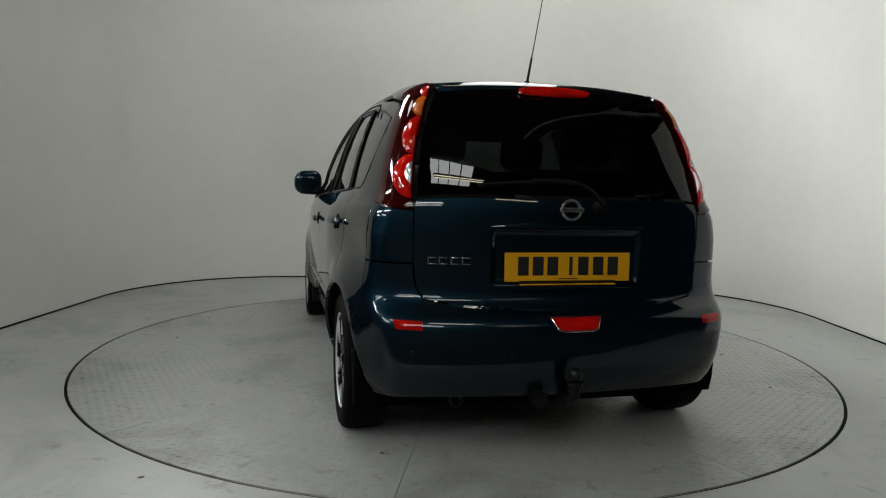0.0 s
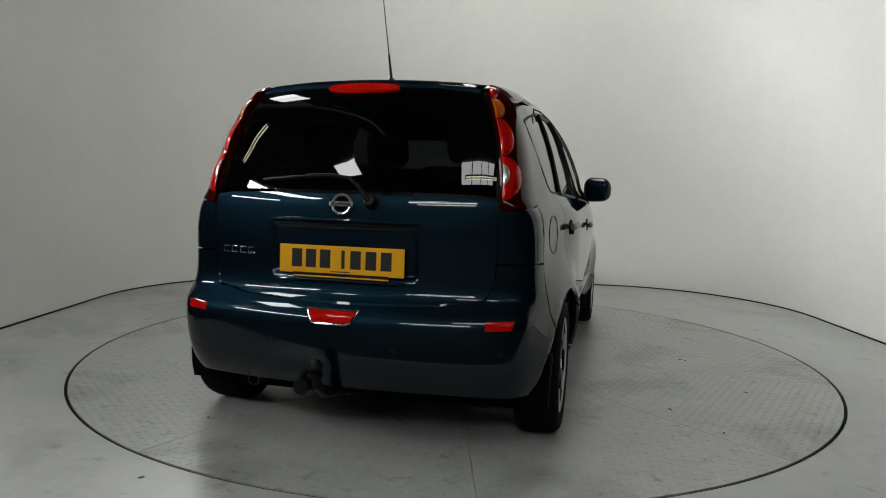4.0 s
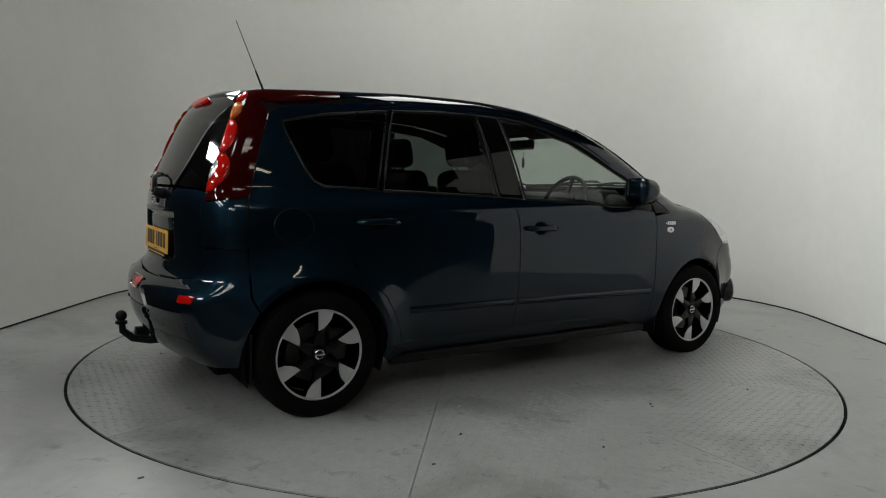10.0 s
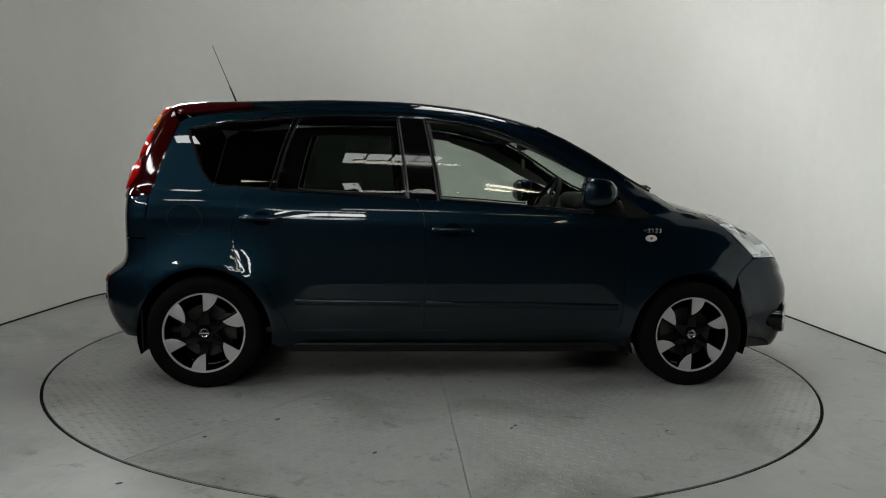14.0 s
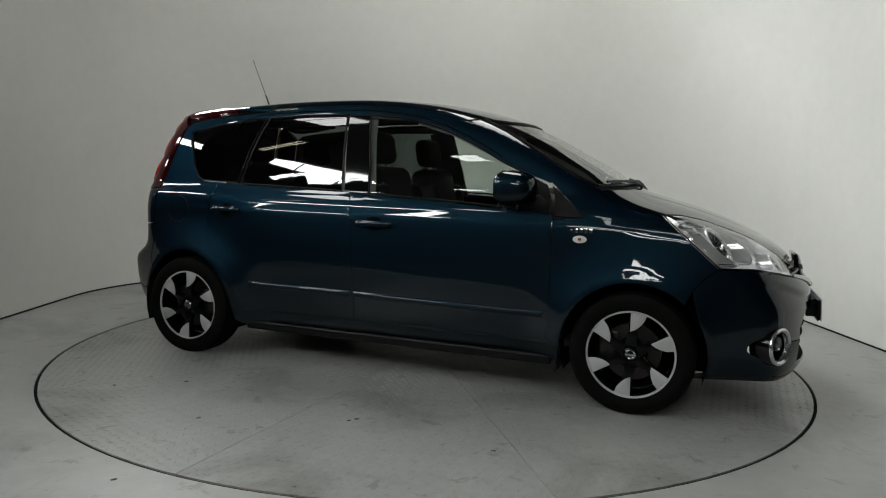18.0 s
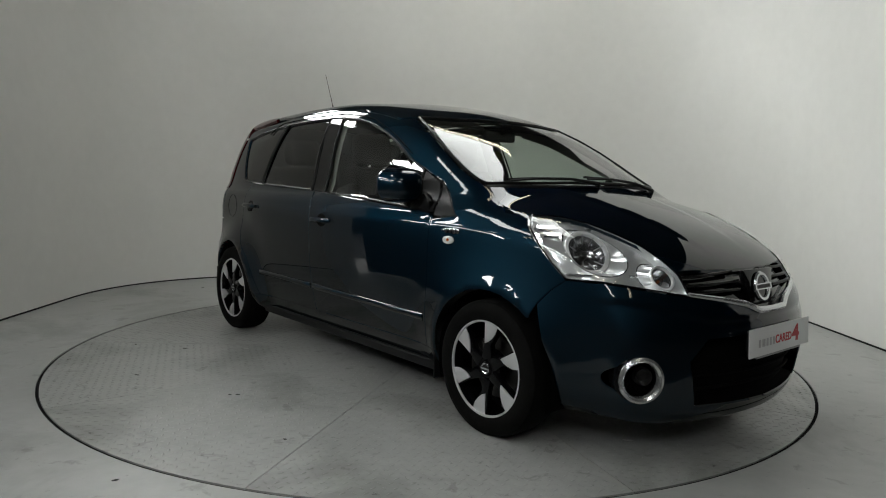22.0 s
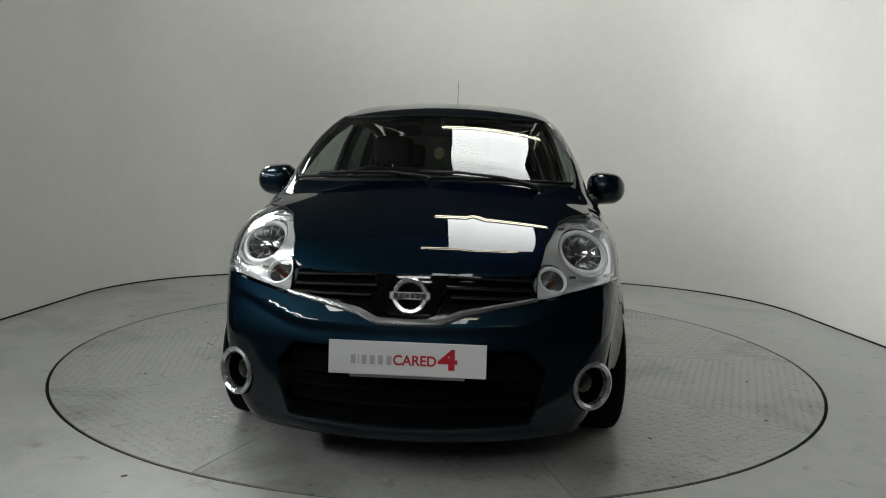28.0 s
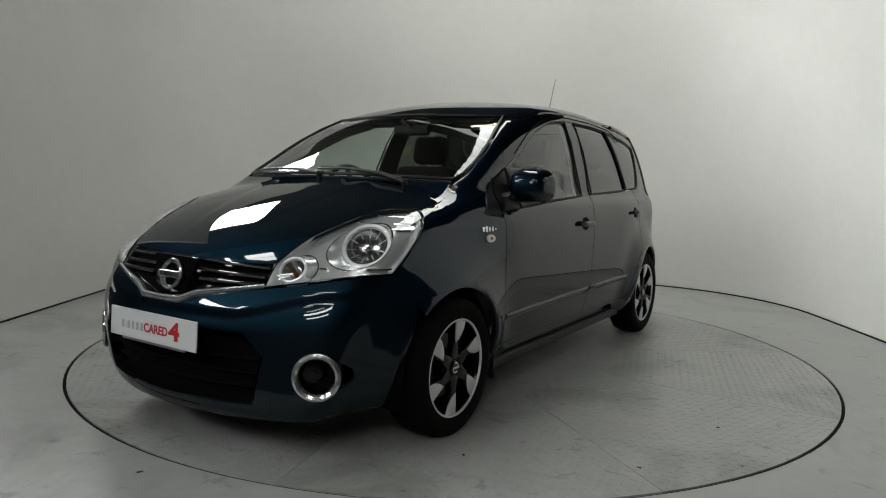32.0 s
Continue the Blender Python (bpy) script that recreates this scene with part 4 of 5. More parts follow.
# high brake lamp, fog lamp, reflectors, sensors
panel("brake_lamp", "rear", [R(a, 1.442 - 0.10 * a * a + b) for a, b in oval(0.158, 0.020, 28, 2.4)], RED, step=0.02, off=0.012, rim=0.014)
fog_o = [R(0.105, 0.574), R(-0.105, 0.574), R(-0.082, 0.535), R(-0.06, 0.526), R(0.06, 0.526), R(0.082, 0.535)]
rear_fog = panel("rear_fog_lamp", "rear", fog_o, RED, step=0.02, off=0.004, rim=0.01)[0]
part("fog_trim", tube([tuple(np.array(p) + slope(np.array(p)[None])[0] * 0.004) for p in fog_o], 0.004, 6, closed=True), CHROME, rear_fog)
panel("reflector", "cylr", [R(0.575, 0.562), R(0.685, 0.565), R(0.675, 0.527), R(0.575, 0.525)], RED, parent=rear_bumper, both=True, step=0.03, off=0.003, rim=0.006)
for y in (0.615, -0.64, 0.25, -0.25):
    part("parking_sensor", lathe([(0.001, 0.004), (0.008, 0.004), (0.010, 0.0)], 14, "z"), BLACK, rear_bumper, m=on_body(mirrored(R(abs(y), 0.443), 1 if y > 0 else -1)))
# lobes of the tail lamps, set against the inner edge
INNER = curve([(0.96, 0.604), (1.08, 0.597), (1.22, 0.574), (1.335, 0.541), (1.45, 0.497)])


def lobe(z0, z1, bulge, n=14):
    out = [(float(INNER(z0 + (z1 - z0) * i / 5)) + 0.004, z0 + (z1 - z0) * i / 5) for i in range(6)]
    for i in range(1, n):
        t = math.pi * i / n
        z = (z0 + z1) / 2 + (z1 - z0) / 2 * math.cos(t)
        out.append((float(INNER(z)) + 0.004 + bulge * math.sin(t) ** 0.8, z))
    return [tuple(q) for q in lift("rear", out)]


for s, lamp in ((1, tail_lamp[0]), (-1, tail_lamp[1])):
    for z0, z1, bulge, mt, nm, of in ((1.398, 1.446, 0.027, RED, "lamp_cap", 0.009), (1.322, 1.402, 0.038, AMBER, "indicator_lens", 0.0095), (1.172, 1.322, 0.048, RED, "brake_lens", 0.009), (1.005, 1.172, 0.062, RED, "tail_ring", 0.009), (1.050, 1.150, 0.036, BOWL, "reversing_lens", 0.0115)):
        p, fs, nrm = sheet("cylr", lobe(z0, z1, bulge), step=0.012, off=of, rim=0.004, inset=0.0, mirror=s < 0)
        # each lens swells out of the lamp like a dome
        mid, wide = (z0 + z1) / 2, (z1 - z0) / 2
        q = ((p[:, 2] - mid) / wide) ** 2 + ((np.abs(p[:, 1]) - INNER(p[:, 2])) / (bulge * 1.05)) ** 2
        p = p + nrm * (0.010 if nm != "reversing_lens" else 0.013) * np.sqrt(np.clip(1 - q, 0, 1))[:, None]
        put(nm, mesh_of(p, fs, True, mt, nm), lamp)
# tow bar
tow = put("tow_bar", None, car, "black swan-neck tow bar with socket")
part("neck", tube([(-1.70, 0.0, 0.25), (-1.86, 0.01, 0.245), (-1.94, 0.02, 0.26), (-1.985, 0.025, 0.30), (-1.99, 0.03, 0.35)], [0.022, 0.022, 0.02, 0.018, 0.016], 10), BLACK, tow)
bm = bmesh.new()
bmesh.ops.create_uvsphere(bm, u_segments=20, v_segments=12, radius=0.027)
bmesh.ops.translate(bm, vec=(-1.99, 0.03, 0.375), verts=bm.verts)
part("ball", bm, BLACK, tow)
part("ball_collar", lathe([(0.020, -0.01), (0.028, -0.01), (0.028, 0.004), (0.020, 0.004)], 18, "z", closed=True), BLACK, tow, m=pose(-1.99, 0.03, 0.345))
part("socket", lathe([(0.001, -0.03), (0.03, -0.03), (0.032, 0.03), (0.001, 0.034)], 18, "y"), BLACK, tow, m=pose(-1.88, 0.13, 0.262, 0, 0, 90))
part("cross_member", box(0.08, 1.0, 0.06, 0.01, at=(-1.70, 0, 0.25)), UNDER, tow, smooth=False)
part("exhaust_tip", lathe([(0.022, -0.14), (0.026, 0.0), (0.021, 0.0), (0.019, -0.1)], 18, "y"), STEEL, car, m=pose(-1.76, 0.42, 0.225, 0, 0, 90))
part("silencer", tube([(-1.62, 0.52, 0.235), (-1.62, 0.20, 0.235)], [0.075, 0.075], 18, flat=0.75), STEEL, car, "dull steel exhaust silencer")
# aerial
aer = put("aerial", None, car, "thin black roof aerial leaning back")
part("aerial_base", lathe([(0.001, 0.03), (0.012, 0.026), (0.022, 0.0)], 18, "z"), BLACK, aer, m=pose(-1.278, -0.004, 1.507))
part("aerial_sleeve", tube([(-1.28, -0.004, 1.525), (-1.326, -0.005, 1.632)], [0.0065, 0.0045], 8), BLACK, aer)
part("aerial_rod", tube([(-1.326, -0.005, 1.632), (-1.428, -0.008, 1.872)], [0.0025, 0.0018], 6), BLACK, aer)

# ---- front details ----
fp = put("front_plate", None, car, "white promotional front plate with red and grey print")
fp.matrix_basis = pose(2.148, 0.004, 0.480, 90, 0, 90) @ pose(0, 0, 0, -3, 0, 0)
part("plate", box(0.52, 0.111, 0.005, 0.0015), WHITEPLATE, fp, smooth=False)
part("plate_back", box(0.50, 0.10, 0.012, 0.002, at=(0, 0, -0.009)), BLACK, fp, smooth=False)
part("plate_holder", box(0.38, 0.012, 0.008, 0.002, at=(0.0, -0.060, -0.006)), GREYMETAL, fp, smooth=False)
part("plate_support", box(0.34, 0.09, 0.05, 0.004, at=(0, 0, -0.035)), BLACK, fp, smooth=False)


def words(text, size, at, material, parent, name, depth=0.0006, weight=0.0, wide=0.1):
    cu = bpy.data.curves.new(name, "FONT")
    cu.body, cu.size, cu.extrude, cu.align_x, cu.align_y, cu.offset = text, size, depth, "LEFT", "CENTER", weight
    tmp = bpy.data.objects.new(name, cu)
    scene.collection.objects.link(tmp)
    me = bpy.data.meshes.new_from_object(tmp.evaluated_get(bpy.context.evaluated_depsgraph_get()))
    bpy.data.objects.remove(tmp)
    me.materials.clear()
    me.materials.append(material)
    xs = [v.co.x for v in me.vertices]
    me.transform(Matrix.Diagonal((wide / (max(xs) - min(xs)), 1, 1, 1)) @ Matrix.Translation((-min(xs), 0, 0)))
    return put(name, me, parent, m=pose(*at))


for i in range(6):
    part("maker_mark", box(0.003 if i == 1 else 0.016, 0.030, 0.002, at=(-0.178 + (0, 0.0165, 0.033, 0.0575, 0.082, 0.108)[i] * 1.1, -0.006, 0.0025)), GREYINK, fp, smooth=False)
words("CARED", 0.046, (-0.046, -0.006, 0.003), REDINK, fp, "plate_word", weight=0.0011, wide=0.142)
words("4", 0.090, (0.101, -0.001, 0.003), REDINK, fp, "plate_digit", weight=0.0034, wide=0.064)

q = np.array(N(0.0, 0.672))
m = pose(q[0] + 0.006, 0.0, 0.674, 90, 0, 90) @ pose(0, 0, 0, -13, 0, 0)
part("badge_panel", prism([(-0.13, 0.075), (0.13, 0.075), (0.09, -0.055), (0.06, -0.07), (-0.06, -0.07), (-0.09, -0.055)], 0.02, 0.004), GLOSS, grille, m=m @ pose(0, 0, -0.025))
round_badge(m, 0.062, car)
vpts = [N(y, z) for y, z in ((-0.435, 0.664), (-0.30, 0.643), (-0.17, 0.619), (-0.105, 0.592), (0.0, 0.590), (0.105, 0.592), (0.17, 0.619), (0.30, 0.643), (0.435, 0.664))]
part("chrome_v", tube([tuple(np.array(p) + slope(np.array(p)[None])[0] * 0.003) for p in vpts], [0.008, 0.010, 0.014, 0.014, 0.013, 0.014, 0.014, 0.010, 0.008], 8), SATIN, grille)
for s in (1, -1):
    for z0, z1 in ((0.742, 0.730), (0.708, 0.698), (0.676, 0.672)):
        y0 = 0.115 if z0 > 0.7 else 0.14
        pts = []
        for i in range(9):
            y = y0 + (0.418 - y0) * i / 8
            q = np.array(N(y, z0 + (z1 - z0) * i / 8))
            q = q - slope(q[None])[0] * 0.010
            pts.append((q[0], q[1] * s, q[2]))
        part("grille_slat", tube(pts, 0.0085, 8, flat=0.7), BLACK, grille)
        part("slat_edge", tube([(a + 0.006, b, c + 0.005) for a, b, c in pts], 0.0017, 5), GLOSS, grille)
for k, z in enumerate((0.29, 0.345, 0.40)):
    pts = []
    for i in range(15):
        y = -0.44 + 0.88 * i / 14
        q = np.array(N(y, z))
        q = q - slope(q[None])[0] * 0.042
        pts.append(tuple(q))
    part("intake_slat", tube(pts, 0.008, 8, flat=0.8), UNDER, lower_grille)

for s, lamp in ((1, headlamp[0]), (-1, headlamp[1])):
    # main and indicator units: dish, ring and bulb, sunk into a silver bowl
    holes, walls = [], []
    for (px, py, pz), r, name in (((1.77, 0.625, 0.804), 0.092, "main_beam"), ((1.93, 0.490, 0.722), 0.050, "indicator")):
        d = Vector((0.74, 0.24 * s, 0.58)).normalized()
        mm = d.to_track_quat("Z", "Y").to_matrix().to_4x4()
        mm.translation = Vector((px, py * s, pz))
        edge = np.array([tuple(mm @ Vector((1.08 * r * math.cos(k), 1.08 * r * math.sin(k), 0.006))) for k in np.arange(0, 6.28, 0.3)])
        step_in = 0.0
        while field(edge - np.array([step_in, 0, 0])).max() > -0.006:
            step_in += 0.003
        mm.translation -= Vector((step_in, 0, 0))
        part(name + "_dish", lathe([(0.004, -0.060), (r * 0.35, -0.056), (r * 0.68, -0.038), (r * 0.86, -0.014), (r * 0.92, 0.0)], 36, "z"), SMOKED, lamp, m=mm)
        part(name + "_ring", lathe([(r * 0.88, -0.006), (r * 0.92, 0.005), (r * 1.04, 0.006), (r * 1.10, -0.002), (r * 1.10, -0.05)], 40, "z"), RINGSILVER, lamp, m=mm)
        part(name + "_bulb", lathe([(0.001, -0.018), (r * 0.13, -0.022), (r * 0.15, -0.04), (r * 0.15, -0.06)], 18, "z"), BULB if r < 0.06 else STEEL, lamp, m=mm)
        if r > 0.06:
            part("bulb_shield", box(r * 0.5, r * 0.10, 0.012, 0.003, at=(0, 0, -0.022)), CHROME, lamp, m=mm)
            for k in range(10):
                part("dish_facet", box(0.004, r * 0.44, 0.002, at=(0, r * 0.58, -0.030)), GREYMETAL, lamp, m=mm @ pose(0, 0, 0, 0, 0, 36 * k) @ pose(0, 0, 0, 28, 0, 0))
        ring = [mm @ Vector((1.09 * r * math.cos(k), 1.09 * r * math.sin(k), 0)) for k in np.linspace(0, 2 * math.pi, 33)[:-1]]
        holes.append([(abs(q.y), q.z) for q in ring])
        walls.append(ring)
    SINK = np.array([0.075, 0, 0])
    loop = [flat("front", p) for p in hl_outline]
    p, fs, nrm = sheet("front", loop, holes=holes, step=0.014, rim=0, inset=0.003, flat_in=True, mirror=s < 0)
    put("lamp_bowl", mesh_of(p - SINK, fs, True, BOWL, "lamp_bowl"), lamp)
    # moulded steps across the bowl
    for z in (0.700, 0.725, 0.860, 0.885, 0.910):
        row = [y for y in np.arange(0.40, 0.80, 0.012) if inside(np.array([(y, z)]), grow(loop, -0.014))[0] and not any(inside(np.array([(y, z)]), grow(h, 0.012))[0] for h in holes)]
        for k, run in itertools.groupby(enumerate(row), key=lambda e: round(e[1] / 0.012) - e[0]):
            ys = [e[1] for e in run]
            if len(ys) > 2:
                q = lift("front", [(y, z) for y in ys]) * np.array([1, s, 1]) - SINK * 0.86
                part("bowl_step", tube([tuple(v) for v in q], 0.0055, 6), CHROME, lamp)
    side = np.array([(a, b * s, c) for a, b, c in lift("front", dense(grow(loop, -0.003), 0.02))])
    rims = [(side - np.array([0.006, 0, 0]), side - SINK)]
    for h, ring in zip(holes, walls):
        q = lift("front", h) * np.array([1, s, 1])
        rims.append((q - SINK, np.array([tuple(v) for v in ring])))
    for a, b in rims:
        n = len(a)
        put("bowl_wall", mesh_of(list(a) + list(b), [(i, (i + 1) % n, n + (i + 1) % n, n + i) for i in range(n)], True, BOWL, "bowl_wall"), lamp)
    # seam round the lamp
    pts = [tuple(np.array(p) * np.array([1, s, 1])) for p in hl_outline]
    part("lamp_seal", tube(pts, 0.003, 5, closed=True), GLOSS, lamp)
    # fog lamp
    c = np.array(N(*FOG)) * np.array([1, s, 1])
    d = Vector((0.83, 0.55 * s, 0.02)).normalized()
    mm = d.to_track_quat("Z", "Y").to_matrix().to_4x4()
    mm.translation = Vector(c) + d * 0.004
    f = put("fog_lamp", None, car, "round fog lamp in a chrome ring")
    f.matrix_basis = mm @ Matrix.Scale(1.17, 4)
    part("chrome_ring", lathe([(0.055, -0.012), (0.058, 0.004), (0.066, 0.010), (0.074, 0.006), (0.078, -0.014)], 44, "z"), SATIN, f)
    part("bezel", lathe([(0.076, 0.0), (0.079, -0.015), (0.079, -0.08)], 44, "z"), GLOSS, f)
    part("housing", lathe([(0.056, -0.01), (0.050, -0.05), (0.001, -0.06)], 32, "z"), GLOSS, f)
    part("fog_bowl", lathe([(0.001, -0.03), (0.018, -0.026), (0.026, -0.008), (0.028, -0.004), (0.029, -0.03)], 24, "z"), STEEL, f, m=pose(-0.016 * s, 0.006, -0.012))
    part("fog_lens", lathe([(0.001, 0.003), (0.015, 0.001), (0.027, -0.004)], 24, "z"), LENS, f, m=pose(-0.016 * s, 0.006, -0.012))
# wipers
for pts in (((1.225, -0.02), (1.19, -0.20), (1.16, -0.40), (1.13, -0.54)), ((1.205, 0.47), (1.19, 0.32), (1.188, 0.12), (1.185, -0.06))):
    w = put("windscreen_wiper", None, car, "black windscreen wiper at rest")
    P = [np.array(A(x, y)) for x, y in pts]
    part("wiper_arm", tube([tuple(p + slope(p[None])[0] * o) for p, o in zip(P, (0.014, 0.022, 0.022, 0.014))], [0.011, 0.007, 0.006, 0.005], 8), BLACK, w)
    part("wiper_pivot", lathe([(0.001, 0.018), (0.011, 0.015), (0.015, 0.0)], 16, "z"), BLACK, w, m=on_body(P[0]))
    B = [np.array(A(x - 0.02, y)) for x, y in (pts[0], pts[1], pts[2], pts[3])]
    part("wiper_blade", tube([tuple(p + slope(p[None])[0] * 0.008) for p in B], 0.006, 6), BLACK, w)

# ---- cabin ----
def cushion(w, d, h, r=0.05, segs=4):
    return box(w, d, h, min(r, w * 0.45, d * 0.45, h * 0.45), segs=segs)


def seat(x, y, wide=0.50):
    s = put("seat", None, car, "dark fabric car seat with headrest")
    s.matrix_basis = pose(x, y, 0)
    part("seat_base", cushion(0.50, wide, 0.17, 0.06), FABRIC, s, m=pose(0.05, 0, 0.52, 0, -6, 0))
    part("seat_back", cushion(0.15, wide * 0.96, 0.62, 0.06), FABRIC, s, m=pose(-0.25, 0, 0.84, 0, -14, 0))
    part("side_bolster", cushion(0.19, 0.08, 0.48, 0.035), FABRIC, s, m=pose(-0.22, wide * 0.44, 0.80, 0, -14, 0))
    part("side_bolster", cushion(0.19, 0.08, 0.48, 0.035), FABRIC, s, m=pose(-0.22, -wide * 0.44, 0.80, 0, -14, 0))
    h = part("headrest", cushion(0.11, 0.26, 0.19, 0.05), FABRIC, s, m=pose(-0.345, 0, 1.255, 0, -10, 0))
    for k in (-0.055, 0.055):
        part("headrest_post", tube([(-0.33, k, 1.10), (-0.342, k, 1.20)], 0.006, 8), BLACK, s)
    return s


for y in (0.37, -0.37):
    seat(0.10, y)
for y in (0.37, -0.37):
    seat(-0.80, y, 0.60)
dash = put("dashboard", None, car, "dark grey moulded dashboard")
bm = cushion(0.42, 1.30, 0.26, 0.08)
part("dash_top", bm, TRIM, dash, m=pose(0.93, 0, 0.875, 0, 8, 0))
part("instrument_hood", cushion(0.20, 0.36, 0.10, 0.04), TRIM, dash, m=pose(0.80, -0.36, 1.00))
part("centre_stack", cushion(0.25, 0.30, 0.40, 0.03), TRIM, dash, m=pose(0.72, 0, 0.72))
part("dash_shelf", box(0.35, 1.20, 0.02, 0.008, at=(1.08, 0, 0.985)), TRIM, dash, smooth=False)
sw = put("steering_wheel", None, car, "black three-spoke steering wheel")
sw.matrix_basis = pose(0.56, -0.36, 0.955, 0, -65, 0)
part("wheel_rim", tube([(0.185 * math.cos(2 * math.pi * i / 40), 0.185 * math.sin(2 * math.pi * i / 40), 0) for i in range(40)], 0.014, 10, closed=True), BLACK, sw)
part("airbag_boss", cushion(0.14, 0.15, 0.05, 0.02), TRIM, sw)
for a in (0, 180, 270):
    part("wheel_spoke", box(0.14, 0.03, 0.015, 0.005, at=(0.11, 0, 0)), TRIM, sw, smooth=False, m=pose(0, 0, 0, 0, 0, a + 90))
part("steering_column", tube([(0, 0, -0.01), (0, 0, -0.25)], 0.035, 12), TRIM, sw)
rv = put("rear_view_mirror", None, car, "black interior mirror on the windscreen")
part("mirror_shell", cushion(0.035, 0.24, 0.065, 0.016), BLACK, rv, m=pose(0.50, 0, 1.335))
part("mirror_stem", tube([(0.52, 0, 1.35), (0.60, 0, 1.385)], 0.010, 8), BLACK, rv)
fr = put("air_freshener", None, car, "small round hanging air freshener")
part("cord", tube([(0.50, -0.02, 1.31), (0.50, -0.02, 1.25)], 0.0012, 5), BLACK, fr)
part("charm", lathe([(0.001, -0.006), (0.032, -0.004), (0.035, 0.0), (0.032, 0.004), (0.001, 0.006)], 24, "y"), mat("green_yellow_card", (0.05, 0.055, 0.012), 0.6), fr, m=pose(0.50, -0.02, 1.215, 0, 0, 60))
for s in (1, -1):
    part("sun_visor", cushion(0.15, 0.38, 0.018, 0.008), TRIM, car, m=pose(0.42, s * 0.30, 1.395, 0, 18, 0))

# inner lining follows the body
for nm, o, m, of in (("door_lining", SP([(-0.20, 0.985), (0.31, 0.96), (0.80, 0.93), (0.89, 0.85), (0.89, 0.27), (-0.20, 0.27)]), TRIM, -0.055),
                     ("door_lining", SP([(-1.12, 1.02), (-0.59, 1.0), (-0.24, 0.985), (-0.20, 0.27), (-0.88, 0.27), (-1.12, 0.66)]), TRIM, -0.055),
                     ("pillar_lining", SP([(-0.33, 1.42), (-0.15, 1.42), (-0.08, 0.98), (-0.29, 0.98)]), LINING, -0.035),
                     ("quarter_lining", SP([(-1.20, 1.39), (-1.45, 1.34), (-1.56, 1.02), (-1.35, 1.02), (-1.39, 1.25)]), TRIM, -0.05),
                     ("boot_lining", SP([(-1.60, 1.0), (-1.15, 1.0), (-1.15, 0.66), (-1.60, 0.66)]), TRIM, -0.06),
                     ("rail_lining", SP([(-1.40, 1.40), (-0.9, 1.455), (-0.3, 1.47), (0.1, 1.45), (0.1, 1.40), (-0.17, 1.425), (-0.6, 1.425), (-0.94, 1.405), (-1.40, 1.335)]), LINING, -0.03)):
    panel(nm, "side", o, m, both=True, step=0.08, off=of, rim=0, inset=0)
panel("pillar_lining", "side", SP([(0.10, 1.435), (0.40, 1.375), (0.62, 1.26), (0.80, 1.16), (0.88, 1.09), (0.74, 1.12), (0.5, 1.237), (0.31, 1.325), (0.1, 1.39)]), LINING, both=True, step=0.06, off=-0.032, rim=0, inset=0)
panel("headlining", "top", [(0.52, 0, 0), (0.50, 0.30, 0), (0.40, 0.50, 0), (0.0, 0.53, 0), (-0.6, 0.53, 0), (-1.2, 0.50, 0), (-1.52, 0.42, 0), (-1.54, 0, 0), (-1.52, -0.42, 0), (-1.2, -0.50, 0), (-0.6, -0.53, 0), (0.0, -0.53, 0), (0.40, -0.50, 0), (0.50, -0.30, 0)], LINING, step=0.1, off=-0.035, rim=0)
part("cabin_floor", box(2.6, 1.40, 0.03, at=(-0.25, 0, 0.28)), TRIM, car, smooth=False)
part("bulkhead", box(0.04, 1.30, 0.70, at=(1.16, 0, 0.62)), UNDER, car, smooth=False)
part("boot_floor", box(0.75, 1.10, 0.03, at=(-1.38, 0, 0.62)), TRIM, car, smooth=False)
part("parcel_shelf", box(0.36, 1.06, 0.02, 0.006, at=(-1.45, 0, 0.97)), TRIM, car, smooth=False)
part("tailgate_lining", box(0.03, 1.08, 0.40, 0.01, at=(-1.71, 0, 0.80)), TRIM, car, smooth=False)
part("engine_block", box(0.62, 1.0, 0.40, 0.05, at=(1.50, 0, 0.55)), UNDER, car, smooth=False)

# small dirt on turntable and floor
scraps(turntable, [(0.21, -1.44), (0.23, -1.41), (-0.83, -1.29), (-1.64, 0.72), (0.9, -1.5), (-0.4, -1.7), (1.5, 1.0), (1.2, 1.6), (-1.1, -1.5), (0.55, 1.75)], DIRT, 0.014)
scraps(turntable, [(-0.62, -0.98), (1.75, -0.35)], PALE, 0.024)
scraps(None, [(-1.09, -2.06), (-2.43, -0.98), (-2.2, 2.2)], DIRT, 0.016)


# ---- hall above and behind ----
HALL_Z = 5.0


def shell():
    bm = bmesh.new()
    bmesh.ops.create_cube(bm, size=1.0)
    bmesh.ops.scale(bm, vec=(30, 24, HALL_Z + 1), verts=bm.verts)
    bmesh.ops.translate(bm, vec=(-4, -2, (HALL_Z - 1) / 2), verts=bm.verts)
    bmesh.ops.reverse_faces(bm, faces=bm.faces)
    for f in [f for f in bm.faces if abs(f.normal.z) > 0.9]:
        bm.faces.remove(f)
    return bm


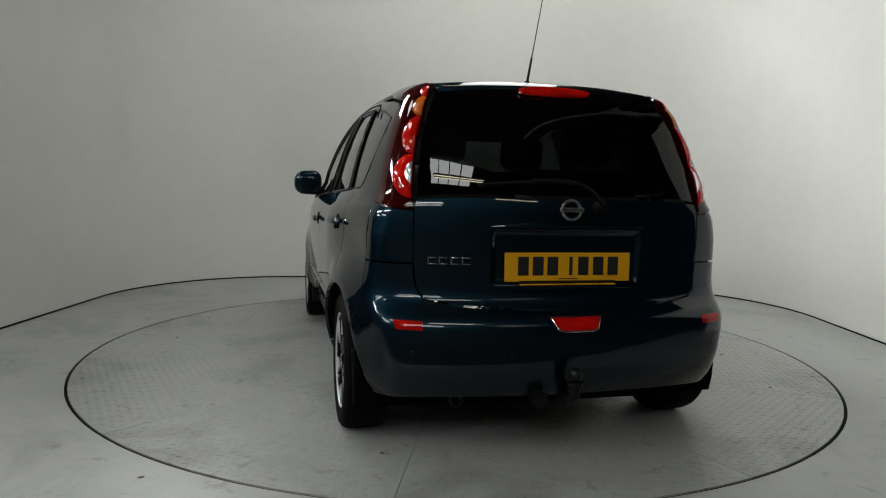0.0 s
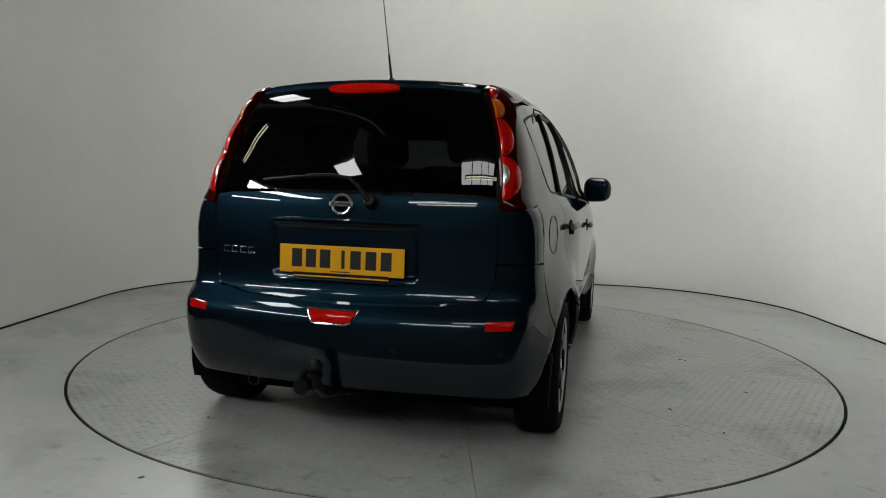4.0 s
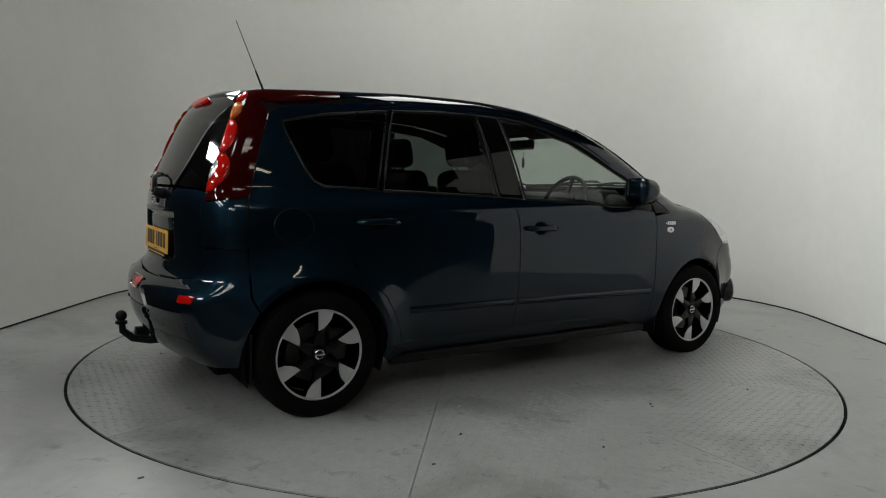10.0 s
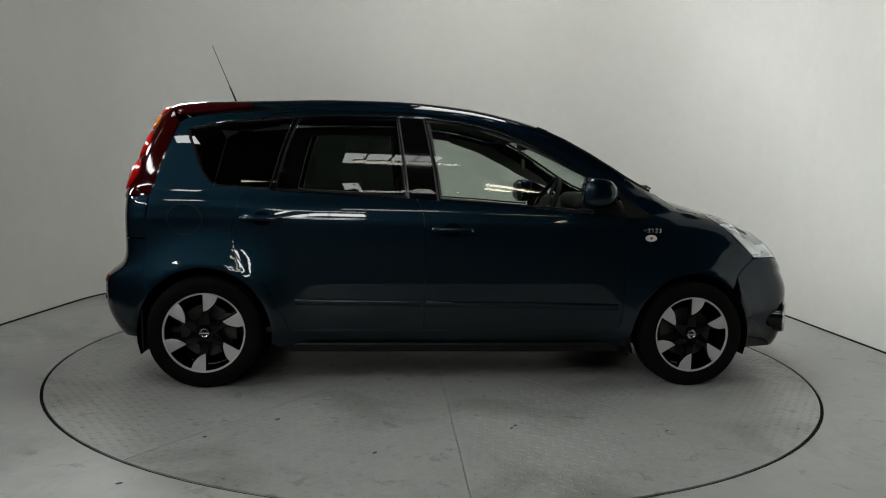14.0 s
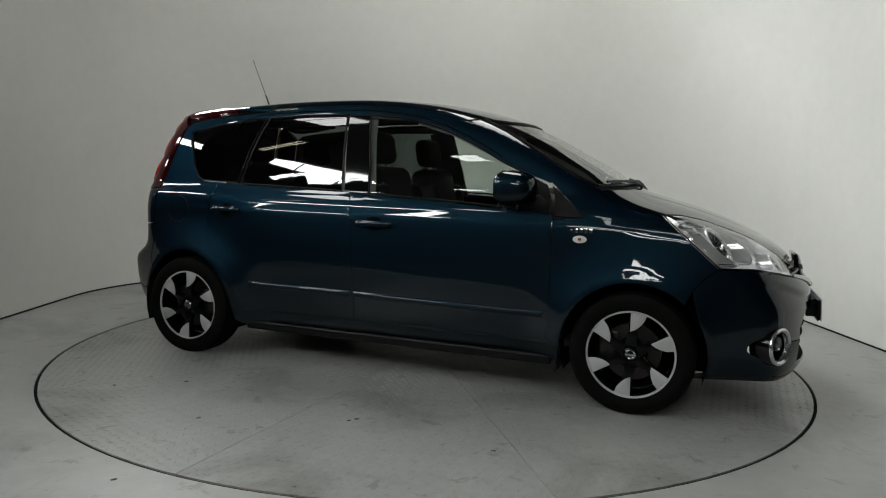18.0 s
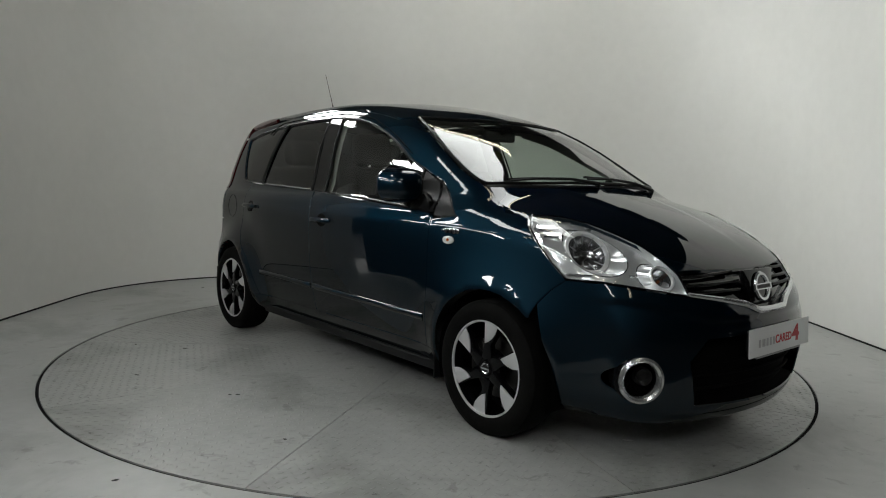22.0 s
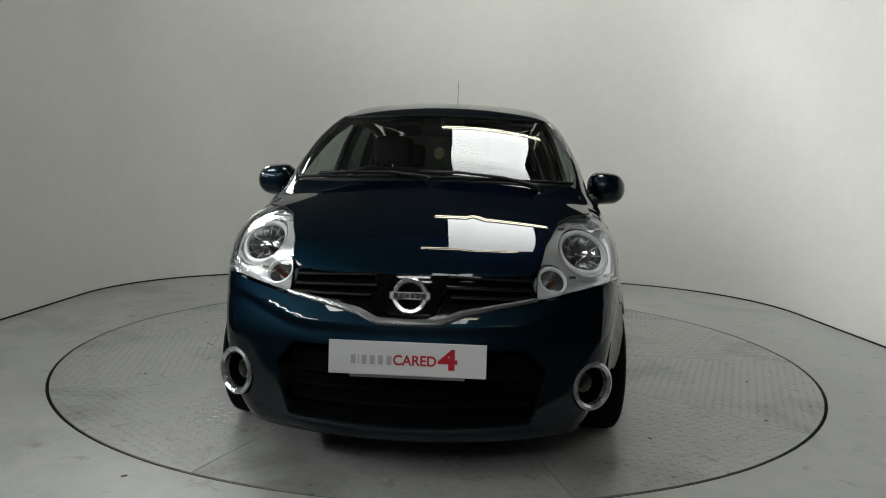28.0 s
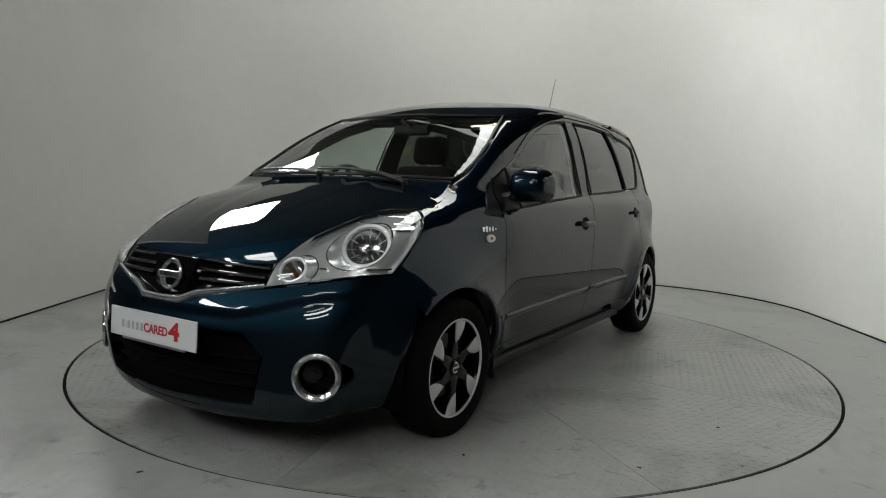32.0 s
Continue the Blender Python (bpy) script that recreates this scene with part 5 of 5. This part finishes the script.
tagged(part("wall_hall", shell(), HALL, None, smooth=False), "dark grey clad walls of the surrounding hall", "wall", kind="structure")
# unseen screen, added to keep hall light off the left floor and lower doors
blocker = tagged(part("light_blocker", box(0.06, 6.9, 1.85, 0.004, at=(-3.32, -3.4, 0.885)), HALL, None, smooth=False), "low dark unseen screen added to shade the left floor", "wall", kind="structure")
hall_floor = tagged(part("hall_floor", box(30, 24, 0.05, at=(-4, -2, -0.09)), HALL, None, smooth=False), "dark concrete floor of the hall", "floor", kind="structure")
ceiling = tagged(part("ceiling", box(30, 24, 0.1, at=(-4, -2, HALL_Z + 0.05)), ROOFING, None, smooth=False), "grey lined hall ceiling with skylights", "ceiling", kind="structure")


def skylight(x, y, w, d, glow, panes=4, across=False, turn=0):
    """Glazing bars part the panel along its longer side, or across it."""
    s = thing("skylight", "bright rectangular roof skylight with dark glazing bars", "skylight", "roof skylights")
    s.matrix_basis = pose(x, y, HALL_Z, 0, 0, turn + (90 if d > w and not across else 0))
    w, d = (w, d) if across else (max(w, d), min(w, d))
    pw = w / panes
    for i in range(panes):
        part("pane", box(pw - 0.03, d - 0.03, 0.02, at=(-w / 2 + pw * (i + 0.5), 0, -0.02)), glow, s, smooth=False)
    for i in range(panes + 1):
        part("glazing_bar", box(0.03, d, 0.05, at=(-w / 2 + pw * i, 0, -0.03)), BLACK, s, smooth=False)
    return s


def batten(x, y, length, turn=0):
    b = thing("batten_light", "long fluorescent strip light with warm white tubes", "ceiling light", "strip lights")
    b.matrix_basis = pose(x, y, HALL_Z - 0.45, 0, 0, turn)
    part("housing", box(length, 0.16, 0.05, 0.008, at=(0, 0, 0.05)), GREYMETAL, b, smooth=False)
    for k in (-0.05, 0.05):
        part("tube", tube([(-length / 2 + 0.03, k, 0.01), (length / 2 - 0.03, k, 0.01)], 0.014, 8), TUBE_GLOW, b)
    for k in (-1, 1):
        part("hanger", tube([(k * length * 0.4, 0, 0.075), (k * length * 0.4, 0, 0.45)], 0.004, 6), GREYMETAL, b)
    return b


skylight(0.78, 1.2, 1.45, 2.3, SKY["dimmest"], 1, across=True)
# the panel at (-5.0, 4.3) is oversized, to light the floor from behind
for x, y, w, d, glow, panes in ((0.4, -5.63, 1.4, 1.0, "dimmest", 4), (-3.4, -4.7, 0.7, 0.6, "dim", 1), (-3.5, -1.1, 0.9, 1.2, "dim", 2), (-5.0, 4.3, 3.0, 2.3, "clear", 4)):
    skylight(x, y, w, d, SKY[glow], panes)
# rows of narrow roof lights farther down the hall
for x, y, l in ((-9.35, 0.9, 4.9), (-7.05, -5.4, 4.0), (-13.3, 0.2, 4.9), (-11.0, -6.1, 4.0)):
    skylight(x, y, 0.72, l, SKY["clear"], 5, turn=20)
for y in (-9.0, -10.6):
    skylight(-1.2, y, 3.2, 0.5, SKY["medium"], 4)
for x, y, l, a in ((0.75, 2.1, 1.8, 0), (0.4, -0.2, 1.5, 0), (0.6, -5.3, 1.5, 0), (-5.5, -2.3, 1.5, 0), (-1.6, -7.6, 1.5, 0), (2.7, -6.4, 1.5, 0)):
    batten(x, y, l, a)


# ---- what moves ----
def motions():
    for ob in (turntable, car):
        rows = []
        for t, h in enumerate(HEADING):
            spin = pose(0, 0, 0, 0, 0, h)
            rows.append((float(t), spin @ pose(-CENTRE[0], -CENTRE[1], 0) if ob is car else spin))
        walk(ob, rows)


motions()
